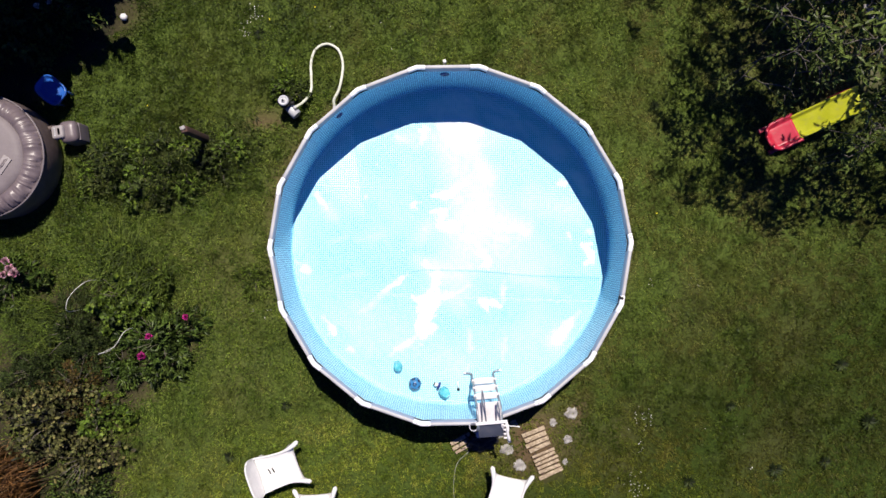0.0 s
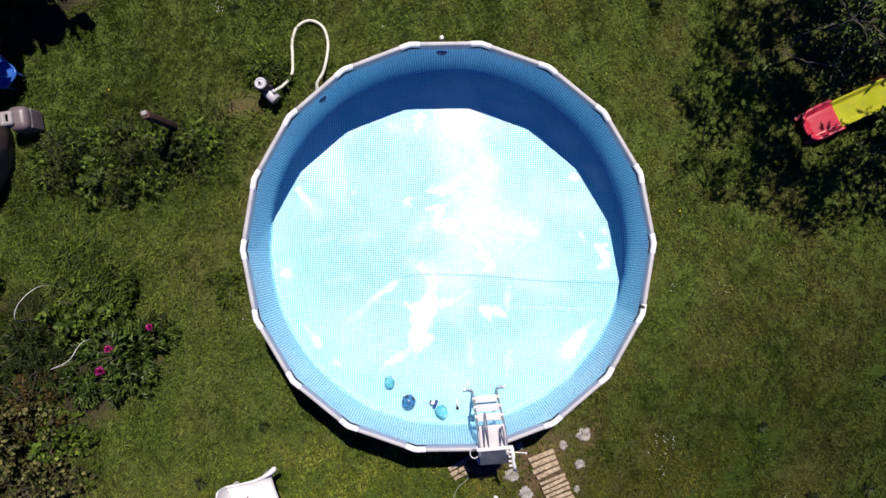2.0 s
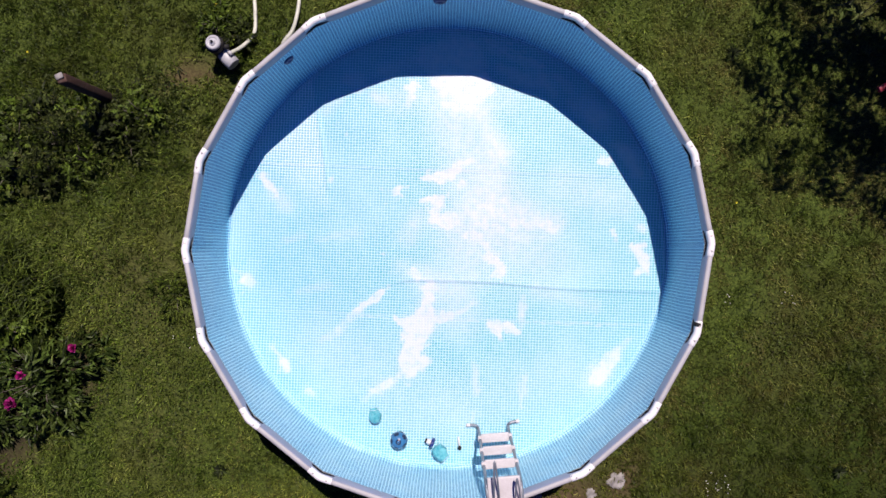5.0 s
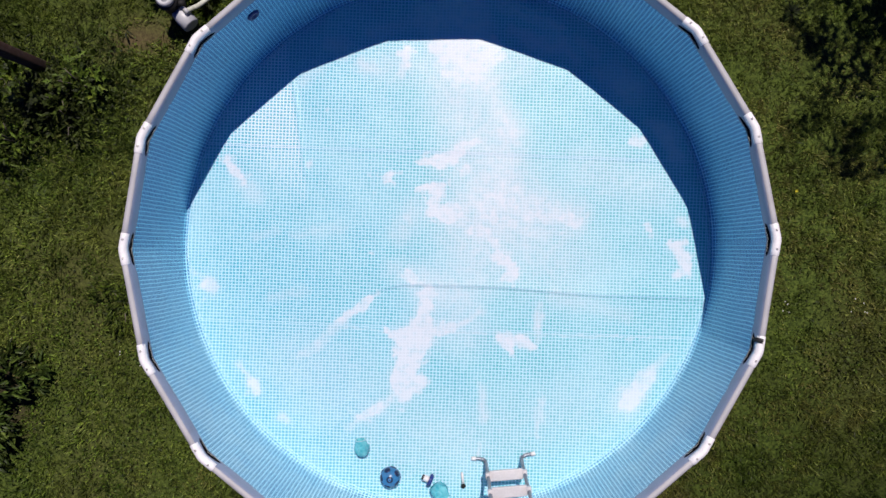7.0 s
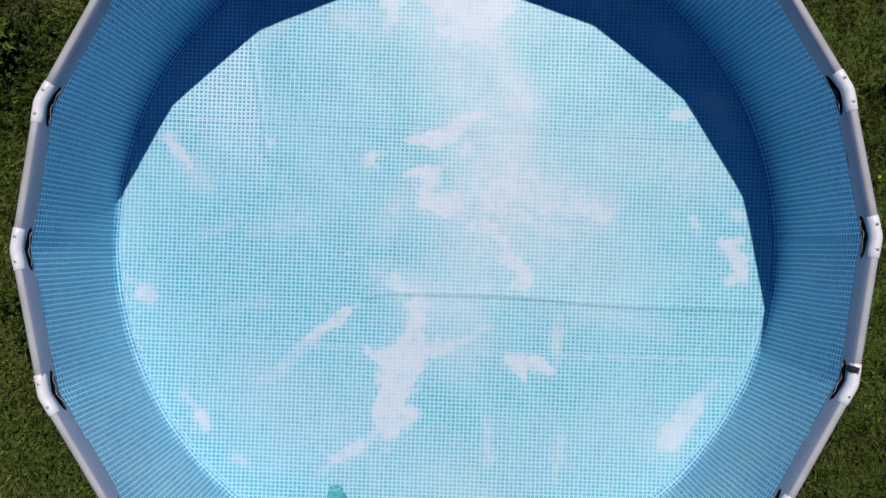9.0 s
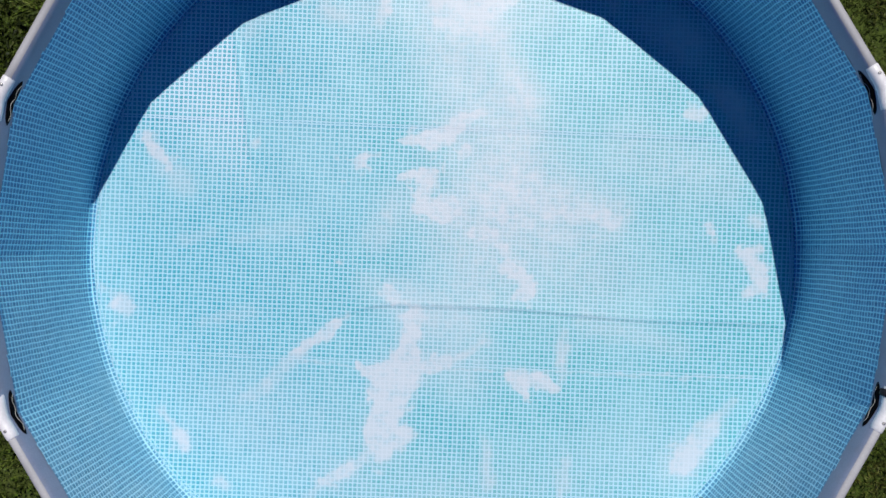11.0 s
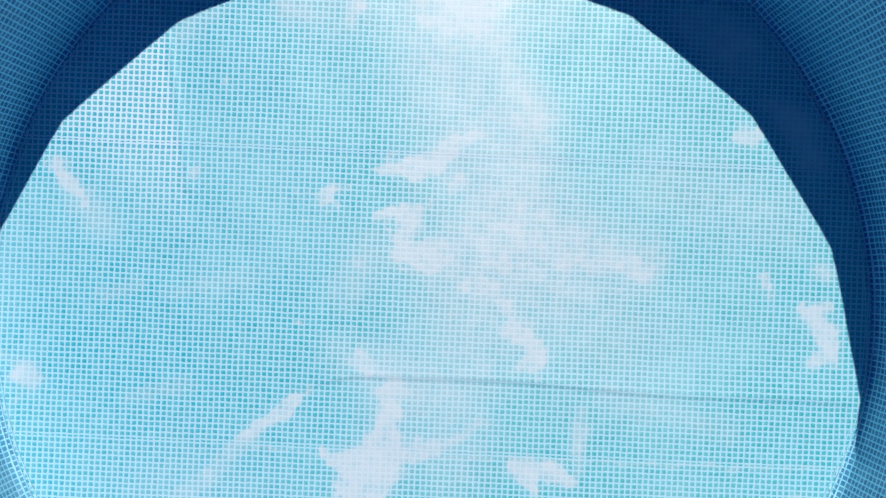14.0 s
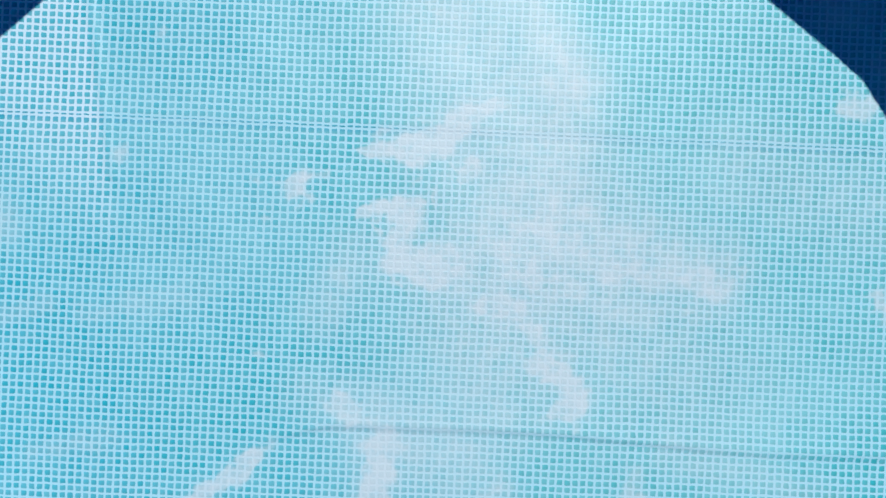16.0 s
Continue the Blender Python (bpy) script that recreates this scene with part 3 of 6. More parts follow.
def crease(x, y):
    """Low folds of the vinyl: one long wrinkle, the two welded seams, and slack near the edge."""
    s = np.clip((x + 1.15) / 3.3, 0, 1)
    mid = -0.322 - 0.073 * np.clip(x + 0.30, 0, 9) - 0.40 * np.clip(-0.38 - x, 0, 9) ** 1.35 + 0.010 * np.sin(4.0 * x)
    amp = 0.009 * np.clip((x + 0.72) / 0.35, 0, 1) * np.clip((2.2 - x) / 0.2, 0, 1)
    d = y - mid
    h = amp / (1 + np.exp(np.clip(-d / 0.004, -40, 40))) * np.exp(-np.clip(d, 0, 9) / 0.10)
    for y0 in (0.775, -0.70):
        d = y - (y0 + x * math.tan(TURN_UV))
        h = h + 0.0012 / (1 + np.exp(np.clip(-d / 0.004, -40, 40)))
    fold = x + 1.235 + 0.12 * (y - 1.0)
    h = h + 0.004 * np.exp(-(fold / 0.02) ** 2) * (y > 0.6)
    return h + 0.0035 * field(x, y, 5, 1.6) + 0.002 * field(x, y, 6, 5.0)


STROKES = []


def stain(x0, y0, x1, y1, w0, w1=None, cover=0.8):
    """Dried silt along a short stroke, broad w0 at its start and w1 at its end, with a thin halo."""
    k = 0.70 if cover > 0.55 else 0.92
    STROKES.append((x0, y0, x1, y1, k * w0, k * (w1 or w0), cover, 1.0))
    if cover > 0.55:
        STROKES.append((x0, y0, x1, y1, 1.9 * w0, 1.9 * (w1 or w0), 0.30, 0.6))


def mark(x0, y0, x1, y1, w0, w1, cover):
    """A thicker patch of silt with a crisp rim."""
    STROKES.append((x0, y0, x1, y1, 1.25 * w0, 1.25 * w1, cover, 1.0))
    if cover > 0.55:
        STROKES.append((x0, y0, x1, y1, 2.3 * w0, 2.3 * w1, 0.22, 0.6))


def silt_at(x, y):
    """How much silt lies at each place of the floor, 0 to 1."""
    wx = x + 0.014 * field(x, y, 81, 11.0) + 0.014 * field(x, y, 82, 32.0)
    wy = y + 0.014 * field(x, y, 83, 11.0) + 0.014 * field(x, y, 84, 32.0)
    bare = np.ones_like(x)
    for x0, y0, x1, y1, w0, w1, cover, hard in STROKES:
        dx, dy = x1 - x0, y1 - y0
        s = np.clip(((wx - x0) * dx + (wy - y0) * dy) / (dx * dx + dy * dy + 1e-9), 0, 1)
        d = np.hypot(wx - x0 - s * dx, wy - y0 - s * dy) / (w0 + (w1 - w0) * s)
        soft = np.clip((1.25 - d) / (0.50 if cover > 0.55 and hard == 1.0 else 1.25), 0, 1)
        bare = bare * (1 - cover * soft * soft * (3 - 2 * soft))
    return 1 - bare


# upper middle: two hooked marks
mark(-0.249, 0.709, -0.085, 0.715, 0.020, 0.035, 0.82)
mark(-0.085, 0.707, 0.041, 0.719, 0.055, 0.050, 0.88)
mark(0.041, 0.749, 0.109, 0.789, 0.035, 0.038, 0.80)
mark(0.040, 0.724, 0.124, 0.809, 0.035, 0.040, 0.80)
mark(0.124, 0.814, 0.245, 0.858, 0.033, 0.025, 0.70)
mark(0.245, 0.858, 0.326, 0.880, 0.025, 0.020, 0.35)
mark(0.137, 0.597, 0.163, 0.642, 0.023, 0.023, 0.62)
mark(0.009, 0.530, 0.016, 0.517, 0.018, 0.018, 0.50)
mark(-0.503, 0.567, -0.480, 0.582, 0.030, 0.028, 0.62)
mark(-0.470, 0.592, -0.384, 0.612, 0.023, 0.015, 0.48)
mark(-0.662, 0.604, -0.652, 0.594, 0.015, 0.015, 0.35)
mark(-0.627, 0.452, -0.617, 0.447, 0.015, 0.015, 0.35)
mark(-1.167, 0.699, -1.151, 0.714, 0.025, 0.023, 0.55)
mark(-1.006, 1.145, -0.991, 1.157, 0.020, 0.018, 0.50)
mark(-0.264, 0.469, -0.062, 0.488, 0.018, 0.023, 0.80)
mark(-0.125, 0.473, -0.093, 0.423, 0.040, 0.035, 0.82)
mark(-0.088, 0.433, -0.139, 0.292, 0.030, 0.038, 0.82)
mark(-0.126, 0.303, 0.037, 0.267, 0.038, 0.066, 0.78)
mark(-0.026, 0.247, 0.037, 0.237, 0.045, 0.040, 0.70)
mark(-0.367, 0.240, -0.357, 0.230, 0.033, 0.030, 0.40)
mark(0.328, 0.237, 0.386, 0.259, 0.015, 0.015, 0.72)
mark(0.386, 0.259, 0.436, 0.213, 0.015, 0.013, 0.65)
# right of the middle and along that edge
mark(0.219, 0.119, 0.332, 0.113, 0.038, 0.035, 0.58)
mark(0.332, 0.091, 0.394, -0.018, 0.025, 0.023, 0.58)
mark(0.394, -0.089, 0.469, -0.144, 0.030, 0.035, 0.72)
mark(0.474, -0.150, 0.533, -0.236, 0.038, 0.038, 0.78)
mark(0.528, -0.241, 0.463, -0.290, 0.038, 0.030, 0.60)
mark(1.005, 0.214, 1.060, 0.178, 0.055, 0.050, 0.62)
mark(0.723, 0.226, 0.975, 0.214, 0.050, 0.055, 0.34)
mark(1.651, 0.131, 1.691, 0.098, 0.018, 0.013, 0.75)
mark(1.856, -0.009, 1.981, -0.005, 0.020, 0.020, 0.78)
mark(1.886, -0.034, 1.938, -0.110, 0.035, 0.035, 0.82)
mark(1.938, -0.120, 1.979, -0.198, 0.033, 0.035, 0.82)
mark(1.974, -0.241, 1.886, -0.285, 0.030, 0.020, 0.75)
mark(1.928, 0.192, 1.982, 0.166, 0.050, 0.045, 0.55)
mark(1.512, 0.840, 1.557, 0.844, 0.010, 0.020, 0.45)
mark(1.562, 0.842, 1.625, 0.851, 0.028, 0.030, 0.62)
# the hazy band down the middle
mark(-0.073, 1.656, 0.376, 1.664, 0.054, 0.064, 0.92)
mark(-0.006, 1.587, 0.321, 1.556, 0.059, 0.084, 0.94)
mark(0.184, 1.517, 0.251, 1.393, 0.064, 0.030, 0.90)
mark(-0.332, 1.660, -0.317, 1.524, 0.025, 0.020, 0.75)
mark(-0.387, 1.620, -0.277, 1.640, 0.020, 0.020, 0.60)
mark(0.349, 1.637, 0.457, 1.581, 0.049, 0.035, 0.60)
stain(0.05, 1.45, 0.25, 1.42, 0.12, 0.10, 0.6)
stain(-0.33, 1.60, -0.36, 1.45, 0.07, 0.05, 0.5)
stain(-0.70, 1.52, -0.62, 1.48, 0.10, 0.08, 0.5)
stain(0.36, 1.35, 0.52, 0.95, 0.17, 0.16, 0.5)
stain(0.52, 0.95, 0.45, 0.45, 0.22, 0.22, 0.34)
stain(0.30, 0.35, 1.05, 0.24, 0.26, 0.2, 0.46)
stain(0.02, 1.92, 0.32, 1.86, 0.18, 0.15, 0.54)
stain(-0.10, 1.98, 0.20, 2.02, 0.12, 0.16, 0.50)
stain(0.45, 1.98, 0.95, 1.78, 0.06, 0.05, 0.40)
stain(0.70, 1.72, 0.95, 1.66, 0.10, 0.12, 0.45)
stain(0.55, 1.80, 0.85, 1.62, 0.10, 0.09, 0.5)
stain(-0.25, 1.88, -0.60, 1.78, 0.12, 0.10, 0.40)
stain(1.30, 1.42, 1.50, 1.20, 0.12, 0.10, 0.54)
stain(1.10, 1.70, 1.25, 1.58, 0.07, 0.09, 0.45)
stain(0.12, 2.08, 0.34, 2.00, 0.13, 0.10, 0.54)
stain(-0.22, 1.98, -0.12, 1.84, 0.10, 0.12, 0.50)
stain(0.20, 1.94, 0.30, 1.74, 0.15, 0.13, 0.54)
stain(-0.98, 1.72, -0.86, 1.66, 0.09, 0.12, 0.50)
stain(0.98, 1.66, 1.08, 1.54, 0.10, 0.08, 0.50)
stain(0.40, 2.06, 0.80, 1.94, 0.030, 0.028, 0.52)
stain(0.50, 2.00, 1.00, 1.80, 0.024, 0.032, 0.54)
stain(0.34, 2.10, 0.66, 2.04, 0.022, 0.026, 0.52)
stain(1.42, 1.48, 1.60, 1.24, 0.09, 0.11, 0.52)
stain(1.78, 0.98, 1.92, 0.70, 0.07, 0.10, 0.50)
stain(1.70, 1.00, 1.90, 0.75, 0.08, 0.09, 0.54)
stain(-1.20, 1.40, -1.05, 1.52, 0.10, 0.08, 0.22)
stain(0.15, 0.10, 0.25, -0.30, 0.36, 0.26, 0.36)
stain(0.10, 1.20, 0.55, 0.30, 0.40, 0.55, 0.50)
stain(0.20, 0.30, 0.90, -0.10, 0.55, 0.55, 0.32)
stain(-0.10, -0.35, 0.10, -0.70, 0.38, 0.34, 0.32)
stain(-0.50, 1.50, 0.60, 1.50, 0.22, 0.25, 0.28)
stain(1.20, 0.60, 1.75, 0.45, 0.34, 0.28, 0.28)
stain(-0.28, 0.30, -0.40, 0.10, 0.18, 0.15, 0.3)
stain(-1.30, -0.95, -0.30, -1.60, 0.55, 0.60, 0.22)
stain(0.20, -1.60, 1.20, -1.35, 0.50, 0.50, 0.20)
stain(-0.88, -0.62, -1.12, -0.82, 0.06, 0.05, 0.32)
stain(-0.45, -0.20, 0.10, -0.45, 0.16, 0.14, 0.26)
stain(-1.30, 0.10, -0.90, 0.16, 0.05, 0.09, 0.18)
stain(-1.62, 0.10, -1.45, 0.14, 0.06, 0.05, 0.22)
stain(-1.5, -0.42, -1.2, -0.36, 0.05, 0.07, 0.22)
stain(0.9, -0.45, 1.5, -0.62, 0.12, 0.10, 0.22)
# the forked mark below the wrinkle
mark(-0.187, -0.392, -0.207, -0.495, 0.045, 0.049, 0.80)
mark(-0.269, -0.407, -0.119, -0.409, 0.020, 0.025, 0.55)
mark(-0.207, -0.495, -0.217, -0.631, 0.049, 0.059, 0.92)
mark(-0.217, -0.631, -0.300, -0.780, 0.064, 0.089, 0.95)
mark(-0.544, -0.688, -0.395, -0.771, 0.012, 0.049, 0.90)
mark(-0.395, -0.751, -0.424, -0.901, 0.045, 0.035, 0.85)
mark(-0.155, -0.735, 0.014, -0.676, 0.035, 0.032, 0.70)
mark(0.014, -0.676, 0.260, -0.559, 0.032, 0.035, 0.52)
mark(-0.300, -0.793, -0.357, -0.983, 0.094, 0.079, 0.96)
mark(-0.219, -0.808, -0.289, -0.956, 0.049, 0.045, 0.85)
mark(-0.357, -0.983, -0.399, -1.132, 0.074, 0.069, 0.96)
mark(-0.399, -1.132, -0.387, -1.255, 0.074, 0.049, 0.96)
mark(-0.373, -1.200, -0.231, -1.134, 0.049, 0.035, 0.85)
mark(0.415, -0.778, 0.624, -0.796, 0.022, 0.030, 0.88)
mark(0.474, -0.806, 0.511, -0.909, 0.054, 0.017, 0.90)
mark(0.556, -0.815, 0.718, -0.884, 0.035, 0.020, 0.62)
mark(-0.609, -0.388, -0.670, -0.441, 0.022, 0.025, 0.52)
mark(-0.678, -0.449, -0.912, -0.611, 0.027, 0.022, 0.72)
mark(-0.802, -0.530, -0.994, -0.664, 0.022, 0.022, 0.45)
mark(-0.325, -0.240, -0.295, -0.275, 0.035, 0.033, 0.72)
mark(-0.401, -0.264, -0.345, -0.285, 0.013, 0.015, 0.40)
mark(-0.651, -0.041, -0.641, -0.051, 0.025, 0.023, 0.55)
mark(0.747, -0.594, 0.716, -0.685, 0.043, 0.038, 0.38)
mark(0.744, -0.522, 0.723, -0.826, 0.043, 0.036, 0.36)
mark(1.807, -0.942, 1.645, -1.101, 0.036, 0.047, 0.42)
mark(1.645, -1.119, 1.501, -1.296, 0.057, 0.064, 0.58)
mark(-2.006, -0.305, -1.989, -0.320, 0.047, 0.043, 0.66)
mark(-2.149, -0.189, -2.006, -0.298, 0.025, 0.025, 0.30)
mark(-1.779, -0.964, -1.655, -1.127, 0.025, 0.032, 0.52)
mark(-1.655, -1.127, -1.620, -1.199, 0.039, 0.029, 0.72)
mark(-1.112, -0.827, -1.257, -0.915, 0.047, 0.036, 0.32)
stain(-0.420, -1.220, -0.590, -1.350, 0.045, 0.050, 0.54)
stain(-0.590, -1.350, -0.760, -1.430, 0.045, 0.035, 0.80)
stain(-0.770, -1.440, -0.850, -1.510, 0.036, 0.048, 0.30)
stain(-0.310, -1.180, -0.280, -1.220, 0.032, 0.028, 0.40)
stain(1.460, -1.340, 1.540, -1.270, 0.065, 0.055, 0.70)
stain(0.710, -1.490, 0.710, -1.610, 0.024, 0.020, 0.45)
stain(0.240, -1.680, 0.230, -1.770, 0.024, 0.024, 0.50)
# the pale welded line below the wrinkle
stain(-0.90, -0.685, 1.90, -0.805, 0.010, 0.010, 0.45)
# along the edge
mark(-1.851, 0.740, -1.793, 0.659, 0.023, 0.030, 0.80)
mark(-1.793, 0.659, -1.690, 0.526, 0.030, 0.010, 0.82)
stain(-1.74, 0.57, -1.62, 0.45, 0.10, 0.12, 0.35)
stain(-1.42, -1.42, -1.38, -1.45, 0.06, 0.05, 0.55)
stain(1.55, -1.25, 1.46, -1.36, 0.08, 0.09, 0.75)
stain(1.88, 0.88, 1.80, 0.95, 0.12, 0.10, 0.5)
stain(1.50, 1.33, 1.60, 1.30, 0.12, 0.10, 0.5)
stain(-0.05, 1.80, 0.25, 1.84, 0.24, 0.20, 0.54)
stain(0.73, -1.46, 0.75, -1.30, 0.06, 0.05, 0.4)
stain(0.27, -1.45, 0.26, -1.20, 0.06, 0.05, 0.45)
# splashes round the thicker marks
splash = random.Random(77)
for x0, y0, x1, y1, w0, w1, cover, hard in [k for k in STROKES if k[6] > 0.55]:
    for _ in range(3):
        a, d, k = splash.uniform(0, 6.28), splash.uniform(1.1, 2.2) * w0, splash.uniform(0, 1)
        px, py = x0 + (x1 - x0) * k + d * math.cos(a), y0 + (y1 - y0) * k + d * math.sin(a)
        stain(px, py, px + splash.uniform(-0.05, 0.05), py + splash.uniform(-0.03, 0.03), splash.uniform(0.008, 0.022), None, splash.uniform(0.3, 0.55))


def liner_floor():
    n, radii = 840, list(np.linspace(0.02, 2.195, 250))
    a = np.arange(n) * 2 * np.pi / n
    r = np.array(radii)[:, None]
    x, y = r * np.cos(a), r * np.sin(a)
    z = 0.02 + crease(x, y)
    v = np.stack([x, y, z], -1).reshape(-1, 3)
    i, k = np.meshgrid(np.arange(len(radii) - 1), np.arange(n), indexing="ij")
    k2 = (k + 1) % n
    q = np.stack([i * n + k, i * n + k2, (i + 1) * n + k2, (i + 1) * n + k], -1).reshape(-1, 4)
    ob = raw_mesh("liner_floor", v, np.concatenate([np.full(len(q), 4), [n]]), np.concatenate([q.ravel(), np.arange(n)[::-1]]), VINYL_FLOOR, pool, "cyan mosaic-print vinyl floor with pale silt stains", True)
    c, s = math.cos(TURN_UV), math.sin(TURN_UV)
    u = np.stack([v[:, 0] * c + v[:, 1] * s, -v[:, 0] * s + v[:, 1] * c], -1)
    uv_layer(ob, u)
    ob.data.attributes.new("silt", "FLOAT", "POINT").data.foreach_set("value", silt_at(v[:, 0], v[:, 1]).astype(np.float32))
    corner = np.clip(-(v[:, 0] + 1.235 + 0.12 * (v[:, 1] - 1.0)) / 0.03, 0, 1) * np.clip((v[:, 1] + 0.55 * (v[:, 0] + 1.2) - 0.30) / 0.5, 0, 1)
    ob.data.attributes.new("clean", "FLOAT", "POINT").data.foreach_set("value", corner.astype(np.float32))


def liner_wall():
    n = 540
    prof = [(-0.030, 0.018), (-0.024, 0.024), (-0.018, 0.031), (-0.010, 0.040), (-0.003, 0.054), (0.001, 0.075), (0.003, 0.2), (0.006, 0.4), (0.006, 0.6), (0.003, 0.75), (0.0, 0.86), (0.0, 0.975)]
    v, u, run = [], [], 0.0
    for j, (dr, z) in enumerate(prof):
        w = max(0.0, (z - 0.25) / 0.75)
        run += math.hypot(dr - prof[j - 1][0], z - prof[j - 1][1]) if j else 0.0
        for k in range(n):
            a = 2 * math.pi * k / n
            base = 2.217 * (1 - w) + (rim_radius(a, POOL_R) - 0.033) * w
            r = base + dr + 0.006 * math.sin(18 * a + 3 * math.sin(3 * a)) * math.sin(math.pi * min(z, 1)) + 0.004 * noise.noise((a * 9, z * 5, 3)) + 0.006 * noise.noise((a * 24 + 4 * z, z * 3.5, 6)) * min(1, z * 3)
            zz = z + (0.004 * noise.noise((math.cos(a) * 3, math.sin(a) * 3, 8)) if j else 0)
            v.append((r * math.cos(a), r * math.sin(a), zz))
            u.append((a * 478 * PITCH_U / (2 * math.pi), run))
    v, u = np.array(v), np.array(u)
    m = len(prof)
    i, k = np.meshgrid(np.arange(m - 1), np.arange(n), indexing="ij")
    k2 = (k + 1) % n
    q = np.stack([i * n + k, i * n + k2, (i + 1) * n + k2, (i + 1) * n + k], -1).reshape(-1, 4)
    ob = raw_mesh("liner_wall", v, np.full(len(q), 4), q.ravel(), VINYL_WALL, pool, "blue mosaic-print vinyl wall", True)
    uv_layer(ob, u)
    # painted paler towards the south, the side that the sun strikes
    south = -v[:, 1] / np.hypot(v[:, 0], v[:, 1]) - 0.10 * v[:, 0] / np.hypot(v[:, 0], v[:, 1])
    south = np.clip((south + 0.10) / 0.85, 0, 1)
    ob.data.attributes.new("sun_pale", "FLOAT", "POINT").data.foreach_set("value", (south * south * (3 - 2 * south)).astype(np.float32))


def ring_band(name, prof, mat, label=""):
    """A band of vinyl that follows the straight rails: offsets from the rail's line, and heights."""
    n = 360
    v = []
    for dr, z in prof:
        for k in range(n):
            a = 2 * math.pi * k / n
            r = rim_radius(a, POOL_R) + dr
            v.append((r * math.cos(a), r * math.sin(a), z + 0.003 * noise.noise((a * 14, z * 9, 2))))
    i, k = np.meshgrid(np.arange(len(prof) - 1), np.arange(n), indexing="ij")
    k2 = (k + 1) % n
    q = np.stack([i * n + k, i * n + k2, (i + 1) * n + k2, (i + 1) * n + k], -1).reshape(-1, 4)
    return raw_mesh(name, np.array(v), np.full(len(q), 4), q.ravel(), mat, pool, label, True)


liner_floor()
liner_wall()
ring_band("liner_sleeve", [(-0.0345, 0.966), (-0.034, 0.99), (-0.0325, 1.02), (-0.0290, 1.046), (-0.0255, 1.059), (-0.021, 1.066)], SLEEVE, "plain grey-blue vinyl sleeve under the rails")
ring_band("outer_skin", [(-0.024, 1.045), (-0.02, 1.0), (-0.012, 0.8), (0.0, 0.5), (0.0, 0.3), (-0.006, 0.1), (-0.02, 0.0)], SKIN, "dark vinyl outside skin")


def rim_point(k, s, z=RIM_Z, r=POOL_R):
    """A point on rail k, s of the way from its joint to the next."""
    a, b = (2 * math.pi * (k + d) / SIDES for d in (0, 1))
    p, q = Vector((r * math.cos(a), r * math.sin(a), z)), Vector((r * math.cos(b), r * math.sin(b), z))
    return p.lerp(q, s)


rail0 = part("top_rail", tubes([rim_point(0, s) for s in (0.02, 0.25, 0.5, 0.75, 0.98)], 0.0262, 14), RAIL, pool, "warm grey painted steel rail")
for k in range(1, SIDES):
    ob = new("top_rail", rail0.data)
    ob.parent, ob.matrix_basis = pool, pose(0, 0, 0, 0, 0, 20 * k)
    ob["label"] = rail0["label"]


def elbow():
    p = rim_point(0, 0)
    pts = [rim_point(-1, s) for s in (0.855, 0.86, 0.90, 0.95, 0.985)] + [p.lerp(Vector((0, 0, p.z)), 0.0012)] + [rim_point(0, s) for s in (0.015, 0.05, 0.10, 0.14, 0.145)]
    rr = [0.026, 0.0300, 0.0310, 0.0310, 0.0315, 0.032, 0.0315, 0.0310, 0.0310, 0.0300, 0.026]
    return tubes(pts, rr, 16)


def opening():
    """The slit that is cut in the sleeve behind each joint, with the dark gap inside it."""
    bm = bmesh.new()
    n, rings = 15, []
    for i in range(n):
        s = (i - 7) / 7
        d = rim_point(0, 0.15 * s) if s >= 0 else rim_point(-1, 1 + 0.15 * s)
        inward = -Vector((d.x, d.y, 0)).normalized()
        half = 0.026 * (1 - abs(s) ** 2.4) ** 0.5 if abs(s) < 1 else 0.0005
        c = d + inward * 0.0335 + Vector((0, 0, -0.045))
        rings.append([bm.verts.new(c + inward * (0.004 * math.cos(t)) + Vector((0, 0, half * math.sin(t)))) for t in (2 * math.pi * j / 8 for j in range(8))])
    for a, b in zip(rings, rings[1:]):
        for j in range(8):
            bm.faces.new((a[j], a[(j + 1) % 8], b[(j + 1) % 8], b[j]))
    return bm


def lacing():
    """The pale cord that holds the sleeve together across the slit."""
    pts = []
    for i in range(13):
        s = (i - 6) / 6
        d = rim_point(0, 0.12 * s) if s >= 0 else rim_point(-1, 1 + 0.12 * s)
        inward = -Vector((d.x, d.y, 0)).normalized()
        pts.append(d + inward * 0.0400 + Vector((0, 0, -0.046 + 0.007 * math.sin(7.0 * s))))
    return tubes(pts, 0.0013, 6)


def leg():
    d = POOL_R + 0.012
    bm = tubes([(d, 0, 1.03), (d + 0.02, 0, 0.6), (d + 0.045, 0, 0.02)], 0.024, 10)
    return bm


def foot_pad():
    return lathe([(0.0, 0.035), (0.03, 0.035), (0.045, 0.012), (0.05, 0.0), (0.0, 0.0)], 14, (POOL_R + 0.047, 0, 0))


